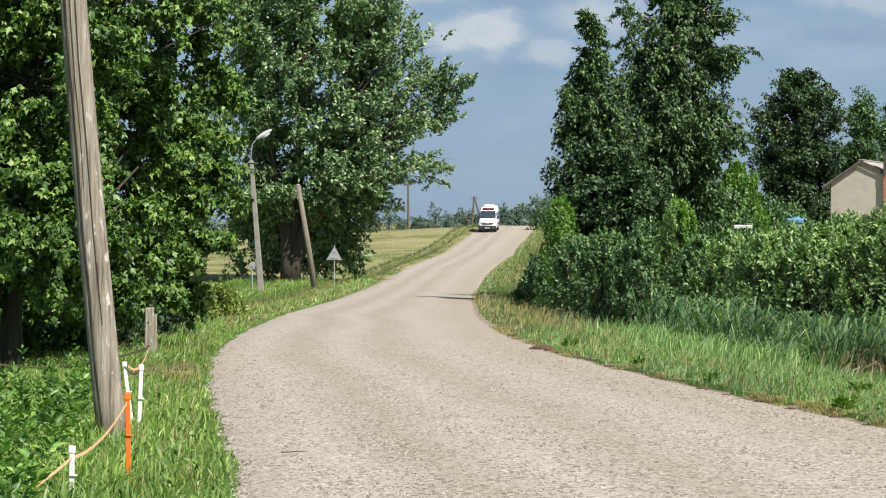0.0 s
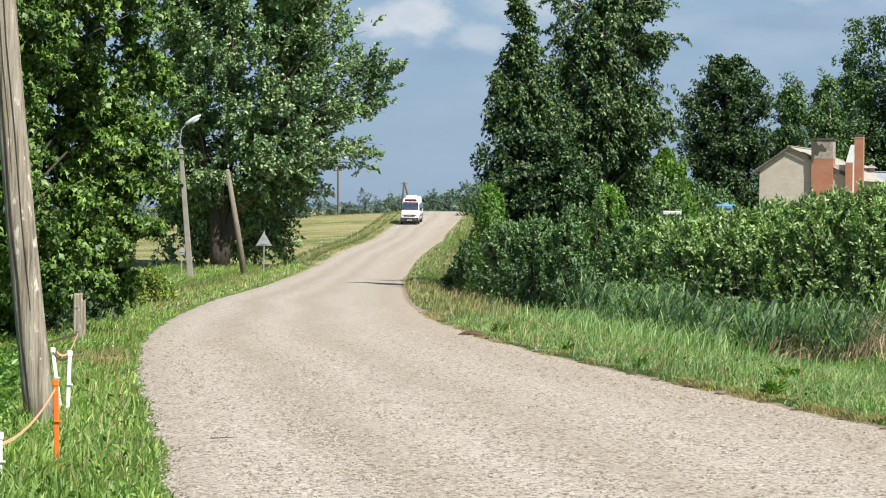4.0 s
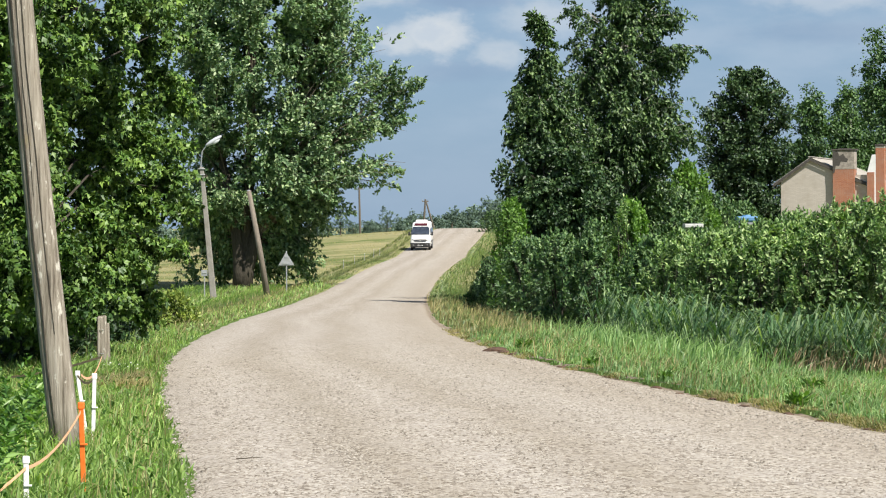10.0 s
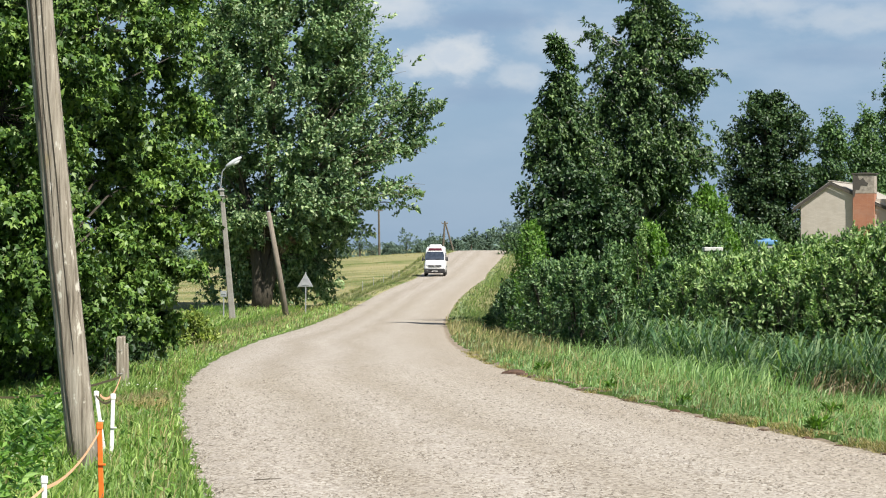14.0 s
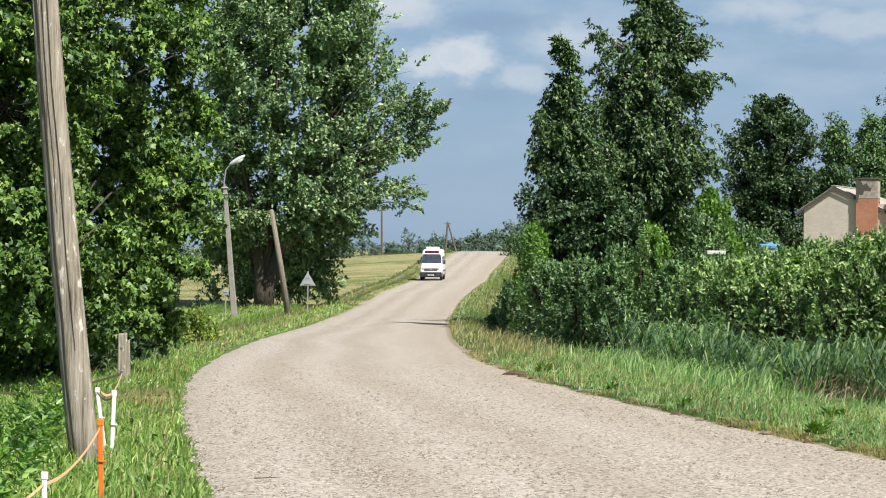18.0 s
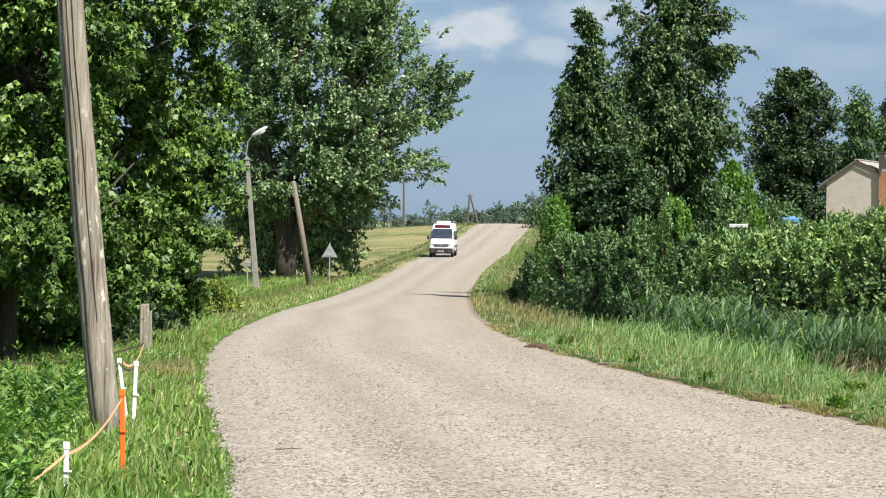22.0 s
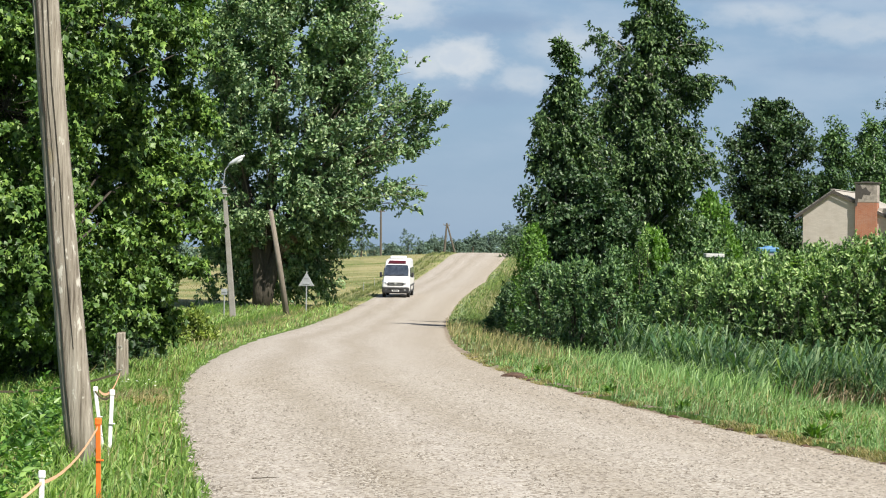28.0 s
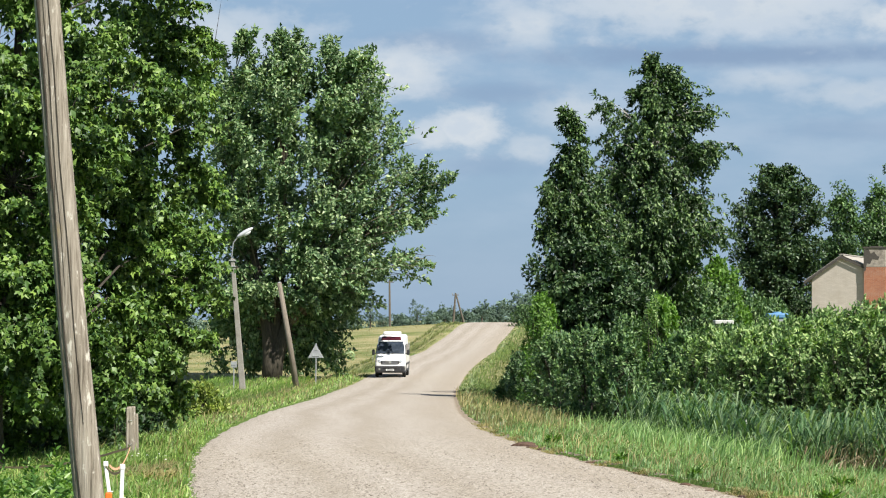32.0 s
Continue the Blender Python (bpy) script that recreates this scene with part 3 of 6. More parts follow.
def grown_tree(name, base, profile, label, bark, leaf, trunk_r, top, seed, limbs, per_limb, per, spread, length, width, deep=0.75, rise=0.7, hang=((0, 0.3), (30, 0.3)), wind=0.15, slim=0.5, steady=0.8,
               droop=0.2, boughs=(), bare=0.0, forks=(), low=None, loose=0.10, limb_r=0.22, shell=0.3, tuck=None, trunk_bark=None):
    """A tree grown limb by limb inside a profile of (height, west edge, east edge) rows, top first.
    hang: how far the sprays point up, by height. boughs: long single limbs (x, z, from x, from z). forks: (height, lean) of further stems."""
    rnd = np.random.default_rng(seed)
    bx, by = base
    bz = float(land(bx, by)) - 0.1
    ob = thing(name, bx, by, bz, label, "tree")
    pz = np.array([r[0] for r in profile[::-1]]) - bz
    pl, pr = np.array([r[1] for r in profile[::-1]]) - bx, np.array([r[2] for r in profile[::-1]]) - bx
    hs = [k / 10 for k in range(11)]
    lean = float(np.interp(top - bz, pz, (pl + pr) / 2))
    stems = []
    for h, dx in ((top - bz, lean),) + tuple(forks):
        pts = [(dx * f ** 1.25 + 0.10 * math.sin(f * 6 + seed), 0.12 * math.sin(f * 5 + dx), h * f) for f in hs]
        part("trunk", tube(pts, [trunk_r * (1.4 - 0.4 * min(f * 7, 1)) * (1 - 0.92 * f) for f in hs], 9), trunk_bark or bark, ob, smooth=True)
        stems.append(np.array(pts))
    # limbs leave the stems and end inside the profile
    fine = np.linspace(pz[0], pz[-1], 200)
    wide = np.interp(fine, pz, pr - pl)
    z = rnd.choice(fine, limbs, p=(wide + 0.35) / (wide + 0.35).sum()) + rnd.normal(0, 0.08, limbs)
    a = rnd.random(limbs) * 2 * np.pi
    f = np.sqrt(shell + (1 - shell) * rnd.random(limbs))
    mid_x, half = (np.interp(z, pz, pl) + np.interp(z, pz, pr)) / 2, (np.interp(z, pz, pr) - np.interp(z, pz, pl)) / 2
    tip = np.stack([mid_x + (1.10 * half + np.minimum(0.1, half * 0.1)) * np.cos(a) * f, deep * np.maximum(half, 0.3) * np.sin(a) * f, z], 1)
    if tuck is not None:
        # the foot of the crown stands back under the overhang
        tip[:, 1] += deep * half.max() * 0.75 * np.clip((tuck - bz - z) / 2.5, 0, 1)
    pick = np.array([min(range(len(stems)), key=lambda k: abs(np.interp(q[2] * 0.7, stems[k][:, 2], stems[k][:, 0]) - q[0]) + 0.3 * rnd.random()) for q in tip])
    sx = np.array([np.interp(q[2] * 0.75, stems[k][:, 2], stems[k][:, 0]) for q, k in zip(tip, pick)])
    dist = np.hypot(tip[:, 0] - sx, tip[:, 1])
    rz = np.clip(tip[:, 2] - rise * dist - 0.3, bare + 0.4 * rnd.random(limbs), None)
    root = np.stack([[np.interp(h, stems[k][:, 2], stems[k][:, 0]) for h, k in zip(rz, pick)], 0 * rz, rz], 1)
    if boughs:
        boughs = [tuple(q + rnd.normal(0, 0.20 if k < 2 else 0.1) for k, q in enumerate(b)) for b in boughs for _ in range(3)]
        tip = np.concatenate([tip, [(x - bx, rnd.uniform(-0.6, 0.6), z - bz) for x, z, _, _ in boughs]])
        root = np.concatenate([root, [(x - bx, 0.0, z - bz) for _, _, x, z in boughs]])
    g = np.linspace(0, 1, 7)[None, :, None]
    bow = np.stack([0 * tip[:, 0], 0 * tip[:, 0], 0.16 * np.linalg.norm(tip - root, axis=1)], 1)
    paths = root[:, None] * (1 - g) + tip[:, None] * g + bow[:, None] * (4 * g * (1 - g))
    size = np.linalg.norm(tip - root, axis=1)
    tagged(part("branchwork", limb_mesh("branchwork", paths, trunk_r * limb_r * (0.35 + 0.65 * size / size.max()), bark), bark, ob), kind="stuff")
    n = len(tip)
    s = 0.30 + 0.70 * rnd.random((n, per_limb)) ** 0.75
    k = np.minimum((s * 6).astype(int), 5)
    rows = np.arange(n)[:, None]
    mid = paths[rows, k] * (1 - (s * 6 - k))[..., None] + paths[rows, k + 1] * (s * 6 - k)[..., None]
    mid = mid + rnd.standard_normal(mid.shape) * (loose * np.clip(size, 0.6, 4.0))[:, None, None] * (1, 1, 0.8)
    way = np.repeat(((tip - root) / (size[:, None] + 1e-6))[:, None], per_limb, 1).reshape(-1, 3)
    mid = mid.reshape(-1, 3)
    ok = (mid[:, 2] < pz[-1] + 0.2) & (mid[:, 2] > (low - bz if low is not None else -9))
    if not boughs:
        ok &= (mid[:, 0] > np.interp(mid[:, 2], pz, pl) - 0.15) & (mid[:, 0] < np.interp(mid[:, 2], pz, pr) + 0.15)
    mid, way = mid[ok], way[ok]
    out = way * (0.55, 0.55, 0.25) + rnd.standard_normal(way.shape) * 0.28
    out[:, 2] += np.interp(mid[:, 2] + bz, [h[0] for h in hang], [h[1] for h in hang])
    out[:, 0] += wind
    away = mid - np.stack([np.interp(mid[:, 2], pz, (pl + pr) / 2), 0 * mid[:, 2], mid[:, 2] - 0.6], 1)
    away /= np.linalg.norm(away, axis=1, keepdims=True) + 1e-6
    me = sprays("crown", mid, away, out, per, spread, length, width, leaf, rnd, droop, 0.0, slim, steady)
    tagged(part("crown", me, leaf, ob), kind="stuff")
    return ob


def twigs(name, mid, hubs, mat, count, seed, thick=0.02):
    """Thin three-sided twigs from the limbs' ends to some of the sprays."""
    rnd = np.random.default_rng(seed)
    pick = mid[rnd.choice(len(mid), min(count, len(mid)), replace=False)]
    hubs = np.array(hubs, float)
    near = hubs[np.argmin(((pick[:, None] - hubs) ** 2).sum(-1), 1)]
    d = pick - near
    d /= np.linalg.norm(d, axis=1, keepdims=True) + 1e-6
    s = np.cross(d, (0.2, 0.9, 0.3))
    s /= np.linalg.norm(s, axis=1, keepdims=True)
    t = np.cross(s, d)
    v = np.stack([near + thick * s, near - thick * 0.5 * s + thick * t, near - thick * 0.5 * s - thick * t, pick], 1).reshape(-1, 3)
    i = np.arange(len(pick))[:, None] * 4
    return mesh_of(name, v, np.concatenate([i + (0, 1, 3), i + (1, 2, 3), i + (2, 0, 3)], 0), mat)


def tree(name, base, lobes, label, bark, leaf, trunk_r, stems, seed, clusters, per, spread, length, width, droop=0.4, hollow=0.55, low=None, group="", category="tree", twig_count=250, upright=0.0, fill=0.45, per_bough=7, slim=1.0, steady=0.6, twig_r=0.06, flat=0.8, lobed=False):
    """A tree: trunks, limbs to the lobes, twigs and a crown of leaves. Stems: (dx, dy, height, lean x) for each trunk."""
    rnd = random.Random(seed)
    bx, by = base
    bz = float(land(bx, by)) - 0.1
    ob = thing(name, bx, by, bz, label, category, group)
    here = [(x - bx, y - by, z - bz, a, b, c) for x, y, z, a, b, c in lobes]
    tops = []
    for dx, dy, h, lean in stems:
        pts, rad = [], []
        for k in range(9):
            f = k / 8
            pts.append((dx + lean * f**1.3 + 0.12 * math.sin(f * 5 + seed) * f, dy + 0.1 * math.sin(f * 4), h * f))
            rad.append(trunk_r * (1.35 - 0.35 * min(f * 8, 1)) * (1 - 0.88 * f))
        part("trunk", tube(pts, rad, 9), bark, ob, smooth=True)
        tops.append((pts, rad))
    hubs = []
    for x, y, z, a, b, c in here:
        pts, rad = min(tops, key=lambda s: min(abs(q[0] - x) + abs(q[1] - y) for q in s[0]))
        h = pts[-1][2]
        f = max(0.14, min(0.92, (z - 0.55 * math.hypot(x - pts[0][0], y)) / h))
        k = min(7, int(f * 8))
        s = Vector(pts[k]).lerp(Vector(pts[k + 1]), f * 8 - k)
        e = Vector((x, y, z))
        m = s.lerp(e, 0.55) + Vector((rnd.uniform(-0.15, 0.15), rnd.uniform(-0.15, 0.15), 0.12 * (e - s).length))
        r0 = rad[k] * (0.22 if lobed else 0.55)
        part("limb", tube([s, m, e, e + (e - m) * 0.2], [r0, r0 * 0.6, r0 * 0.25, r0 * 0.06], 6), bark, ob, smooth=True)
        hubs += [tuple(e), tuple(m), tuple(e + (e - m) * 0.5)]
    me, mid = crown("crown", here, clusters, per, spread, length, width, leaf, seed, droop, hollow, low - bz if low is not None else None, upright, fill, per_bough, slim=slim, steady=steady, flat=flat, lobed=lobed)
    tagged(part("crown", me, leaf, ob), kind="stuff")
    tagged(part("branchwork", twigs("branchwork", mid, hubs, bark, twig_count, seed, max(0.008, trunk_r * twig_r)), bark, ob), kind="stuff")
    return ob


def blades(name, x, y, height, width, mat, seed, lean=0.35, wind=(0.25, 0.1), lift=-0.02):
    """Grass blades rooted on the ground, each bent once."""
    rnd = np.random.default_rng(seed)
    n = len(x)
    z = land(x, y) + lift
    root = np.stack([x, y, z], 1)
    h = (height * (0.5 + 0.8 * rnd.random(n)))[:, None] if np.ndim(height) == 0 else (height * (0.5 + 0.8 * rnd.random(n)))[:, None]
    a = rnd.random(n) * 2 * np.pi
    side = np.stack([np.cos(a), np.sin(a), 0 * a], 1) * (np.reshape(width * (0.6 + 0.8 * rnd.random(n)), (-1, 1))) / 2
    b = rnd.standard_normal((n, 2)) * lean + np.array(wind)
    mid = root + h * 0.55 * np.stack([b[:, 0] * 0.4, b[:, 1] * 0.4, np.ones(n)], 1)
    top = root + h * np.stack([b[:, 0] * 1.1, b[:, 1] * 1.1, 1 - 0.25 * np.clip(np.abs(b).sum(1), 0, 1.5)], 1)
    v = np.stack([root - side, root + side, mid - side * 0.8, mid + side * 0.8, top], 1).reshape(-1, 3)
    i = np.arange(n)[:, None] * 5
    f = np.concatenate([i + (0, 1, 3), i + (0, 3, 2), i + (2, 3, 4)], 0)
    return mesh_of(name, v, f, mat)


def scatter(n, y0, y1, u0, u1, seed, power=1.0):
    """n places beside the road, denser near the camera; u is counted from the road's edge, negative to the west."""
    rnd = np.random.default_rng(seed)
    y = y0 * (y1 / y0) ** (rnd.random(n) ** power)
    s = 1 if u1 > 0 else -1
    u = u0 + (u1 - u0) * rnd.random(n)
    return glide(LINE, y) + s * edge(y, s) + u, y


# ---- trees west of the road ----
tree("maple_tree", (-6.62, 34.6), (
    (-6.45, 33.7, 1.55, 1.15, 0.9, 0.95), (-6.20, 34.0, 3.3, 1.3, 0.9, 1.3), (-7.3, 34.0, 0.85, 1.0, 0.8, 0.75), (-6.6, 34.0, 5.2, 1.3, 1.0, 1.3), (-5.7, 35.2, 0.75, 0.8, 0.8, 0.6), (-5.76, 42.2, 7.27, 1.77, 1.58, 1.38), (-4.88, 42.4, 5.79, 0.78, 0.84, 0.89), (-4.67, 42.2, 4.81, 0.69, 0.64, 0.59), (-5.27, 42.7, 3.82, 1.04, 0.96, 0.89), (-4.92, 42.6, 2.54, 0.74, 0.76, 0.78), (-5.12, 42.7, 1.45, 0.69, 0.74, 0.78), (-5.51, 42.6, 0.46, 0.78, 0.69, 0.59), (-6.23, 39.9, 2.73, 1.73, 1.55, 1.37), (-6.60, 39.4, 4.56, 1.82, 1.77, 1.73), (-6.23, 38.7, 1.00, 1.55, 1.23, 0.91), (-7.65, 34.6, 3.43, 2.05, 2.25, 2.46), (-7.40, 35.4, 1.38, 1.64, 1.39, 1.14), (-5.51, 38.7, 4.92, 1.10, 1.05, 1.00), (-4.75, 42.5, 2.14, 0.57, 0.64, 0.69), (-4.97, 42.4, 1.26, 0.57, 0.58, 0.59), (-6.60, 38.7, 0.27, 1.37, 1.00, 0.64), (-6.14, 39.4, 0.07, 0.91, 0.63, 0.34)), "large leafy green maple tree shading the grass beside the road", DARK_BARK, MAPLE, 0.16, ((0, 0, 8.6, 0.4),), 11,
    4100, 38, 0.15, 0.114, 0.102, droop=0.45, hollow=0.62, low=-1.05, twig_count=500, fill=0.25, per_bough=11, steady=0.5, flat=0.45, lobed=True)
# trunk bark is darker than the limbs': shade below the crown is coloured in
grown_tree("poplar_tree", (-11.2, 148), (
    (18.84, -11.61, -9.89), (18.42, -13.32, -8.85), (17.47, -14.34, -5.56), (16.43, -15.07, -4.68), (15.40, -15.33, -3.63), (14.20, -15.48, -2.75), (12.82, -15.63, -2.35), (10.23, -15.92, -2.31),
    (8.51, -15.89, -2.15), (6.79, -15.86, -1.84), (5.42, -15.66, -1.93), (4.04, -15.47, -1.90), (3.01, -15.28, -2.92), (1.95, -15.15, -5.82), (-0.11, -14.98, -6.55), (-2.30, -14.83, -7.12)),
    "tall spreading poplar with silvery windblown leaves and lichened trunks", POPLAR_BARK, POPLAR, 0.46, 17.5, 12, 640, 9, 21, 0.42, 0.28, 0.150,
    deep=0.55, rise=1.15, hang=((2, -0.55), (5, 0.0), (9, 0.5), (20, 0.7)), wind=0.22, slim=0.42, steady=1.0, boughs=((-0.35, 9.6, -5.5, 6.5), (-0.9, 8.6, -5.0, 6.5), (-1.2, 10.2, -5.5, 8.0), (-1.6, 7.4, -5.5, 5.5)),
    bare=3.0, forks=((14.5, 4.6), (13.0, -2.2)), loose=0.085, limb_r=0.16, shell=0.12, tuck=3.4, trunk_bark=DARK_BARK)

# ---- trees east of the road ----
grown_tree("birch_tree", (8.9, 112), (
    (13.39, 8.73, 9.04), (13.19, 8.34, 10.04), (12.56, 8.22, 10.63), (11.77, 8.10, 10.53), (11.12, 7.71, 10.80), (10.33, 6.73, 11.13), (9.54, 6.56, 11.08), (8.62, 6.31, 11.10), (7.84, 6.19, 11.37),
    (7.06, 6.07, 12.08), (6.02, 5.95, 12.75), (5.22, 5.31, 12.19), (4.43, 5.06, 11.59), (3.12, 4.69, 11.35), (0.20, 4.45, 11.24)),
    "tall green birch tree with pale trunk and drooping twigs", BIRCH_BARK, BIRCH, 0.2, 13.1, 13, 380, 8, 28, 0.38, 0.19, 0.095,
    deep=0.7, rise=0.75, hang=((0, -0.9), (8, -0.75), (13, -0.35)), wind=0.22, slim=0.26, steady=0.9, droop=0.5, boughs=((6.8, 11.25, 8.8, 9.6), (11.6, 11.2, 9.3, 9.7), (11.3, 10.9, 9.3, 9.6), (12.3, 9.25, 9.6, 7.6), (11.9, 9.2, 9.5, 7.4), (11.6, 8.9, 9.5, 7.2)),
    bare=1.0, loose=0.08, limb_r=0.25, shell=0.1, tuck=3.6)
grown_tree("birch_tree", (5.32, 106), (
    (10.46, 4.65, 4.85), (9.67, 4.52, 5.28), (8.68, 4.31, 5.72), (7.94, 4.20, 6.10), (7.20, 3.69, 6.36), (6.46, 3.65, 6.61), (5.47, 3.66, 6.87), (4.73, 3.87, 7.13), (3.75, 3.69, 7.39), (0.30, 3.47, 7.42)),
    "slender dark green birch tree with a pointed top", BIRCH_BARK, BIRCH, 0.16, 10.3, 14, 230, 8, 26, 0.34, 0.19, 0.095,
    deep=0.8, rise=0.7, hang=((0, -0.8), (8, -0.6), (10.5, -0.1)), wind=0.10, slim=0.28, steady=0.9, droop=0.5, bare=1.0, loose=0.08, limb_r=0.25, shell=0.1)
# the shade at the birches' foot is put into this crown's leaf colour
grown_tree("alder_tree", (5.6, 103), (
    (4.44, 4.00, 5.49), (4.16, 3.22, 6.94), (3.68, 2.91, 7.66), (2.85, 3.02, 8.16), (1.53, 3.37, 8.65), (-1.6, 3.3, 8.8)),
    "dense alder crowding the birches' foot, leaves darkened for shade", BARK, ASH_AND_SHADE, 0.14, 4.2, 18, 190, 8, 26, 0.28, 0.19, 0.12,
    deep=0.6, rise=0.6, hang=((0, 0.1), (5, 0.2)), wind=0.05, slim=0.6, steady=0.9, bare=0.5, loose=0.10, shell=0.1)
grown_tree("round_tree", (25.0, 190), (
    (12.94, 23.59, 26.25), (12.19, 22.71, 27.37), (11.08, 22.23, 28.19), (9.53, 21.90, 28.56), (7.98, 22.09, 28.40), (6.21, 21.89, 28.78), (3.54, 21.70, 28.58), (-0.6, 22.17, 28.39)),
    "rounded dark green ash tree behind the bushes", BARK, ASH_AND_SHADE, 0.3, 12.3, 15, 190, 9, 26, 0.50, 0.27, 0.17,
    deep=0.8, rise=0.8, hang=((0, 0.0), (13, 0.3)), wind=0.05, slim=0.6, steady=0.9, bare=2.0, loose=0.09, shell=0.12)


def woodland():
    rnd = random.Random(21)
    for k, (x, y, top, wide, leaf, slim) in enumerate((
            (34.3, 215, 13.0, 3.1, WOODS, True),
            (38.5, 222, 13.4, 3.1, WOODS, True),
            (43.3, 228, 19.0, 4.0, WOODS, False),
            (46.7, 226, 22.0, 3.3, BIRCH, True),
            (52.6, 238, 20.6, 4.4, WOODS, False),
            (54.8, 232, 16.9, 4.0, BRIGHT, True),
            (61.2, 240, 18.5, 4.5, WOODS, False),
            (64.0, 234, 15.9, 4.4, BRIGHT, True),
            (70.7, 242, 19.2, 4.8, WOODS, False),
            (46.9, 260, 16.9, 5.4, WOODS, False),
            (55.2, 262, 20.7, 5.5, WOODS, False),
            (65.0, 262, 21.3, 5.8, WOODS, False),
            (74.7, 262, 21.3, 5.8, WOODS, False))):
        base = float(land(x, y))
        h = top - base
        lobes = []
        for j in range(9):
            f = 0.22 + 0.78 * j / 8
            w = wide * (1.05 - (0.75 if slim else 0.45) * f) * rnd.uniform(0.75, 1.1)
            lobes.append((x + rnd.uniform(-0.5, 0.5) * wide * (1.1 - f), y + rnd.uniform(-0.3, 0.3) * wide, base + h * f - w * 0.5, w, w * 0.9, w * 0.85))
        tree("woodland_tree", (x, y), lobes, "tall pale green birch at the wood's edge" if slim else "dense dark green tree at the wood's edge", BIRCH_BARK if slim else BARK,
             leaf, 0.22, ((0, 0, h * 0.84, 0.3),), 40 + k, 1000 if y < 250 else 520, 22, 0.55, 0.30, 0.19, 0.4, 0.5, group="trees at the wood's edge", twig_count=60)


woodland()


def bush(x, y, r, h, leaf, label, seed, shoots=150, per=24, length=0.105, width=0.05, run=0.62, name="willow_bush", group="roadside bushes"):
    """A many-stemmed bush: leafy shoots that stand up and out all over a dome."""
    rnd = random.Random(seed)
    many = np.random.default_rng(seed)
    bz = float(land(x, y)) - 0.05
    ob = thing(name, x, y, bz, label, "bush", group)
    for k in range(7):
        a, o = rnd.uniform(0, 6.28), rnd.uniform(0.3, 0.75) * r
        part("stem", tube([(0.08 * math.cos(a), 0.08 * math.sin(a), 0), (0.45 * o * math.cos(a), 0.45 * o * math.sin(a), h * 0.45), (o * math.cos(a), o * math.sin(a), h * 0.80)], [0.030, 0.018, 0.006], 5), DARK_BARK, ob)
    # shoot tips: most on the dome, the rest inside it
    a = many.random(shoots) * 2 * np.pi
    up = many.random(shoots) ** 0.8
    skin = np.where(many.random(shoots) < 0.78, 0.86 + 0.20 * many.random(shoots), 0.40 + 0.45 * many.random(shoots))
    girth = np.sqrt(np.clip(1 - up ** 2.0, 0.03, 1)) * r * skin * (1 + 0.14 * np.sin(3 * a + seed) + 0.12 * np.sin(5 * up * 3 + 2 * a))
    tips = np.stack([girth * np.cos(a), girth * np.sin(a) * 0.9, (0.10 + 0.90 * up * (0.93 + 0.07 * skin)) * h + many.normal(0, 0.07, shoots)], 1)
    lie = 0.58 - 0.32 * up
    axis = np.stack([np.cos(a) * lie, np.sin(a) * lie, 0.62 + 0.6 * up], 1) + many.standard_normal((shoots, 3)) * 0.38
    axis /= np.linalg.norm(axis, axis=1, keepdims=True)
    s = (np.arange(per)[None] + many.random((shoots, per))) / per
    at = tips[:, None] - axis[:, None] * (s * run * (0.7 + 0.6 * many.random((shoots, 1))))[..., None]
    around = many.standard_normal((shoots, per, 3))
    around -= axis[:, None] * (around * axis[:, None]).sum(-1, keepdims=True)
    around /= np.linalg.norm(around, axis=2, keepdims=True) + 1e-6
    spread = np.clip(0.35 + 1.6 * s, 0, 1.15)[..., None]
    tip = axis[:, None] * 0.75 + around * spread
    face = np.repeat(np.stack([np.cos(a) * 0.7, np.sin(a) * 0.7, 0.35 + 0.4 * up], 1)[:, None], per, 1) + around * 0.25
    me = leaf_mesh("leaves", at.reshape(-1, 3), tip.reshape(-1, 3), length, width, leaf, many, face.reshape(-1, 3), 0.35)
    tagged(part("leaves", me, leaf, ob), kind="stuff")
    paths = np.stack([tips - axis * run * 1.5 - (0, 0, 0.3), tips - axis * run * 0.7, tips], 1)
    tagged(part("branchwork", limb_mesh("branchwork", paths, np.full(shoots, 0.0035), DARK_BARK), DARK_BARK, ob), kind="stuff")
    return ob


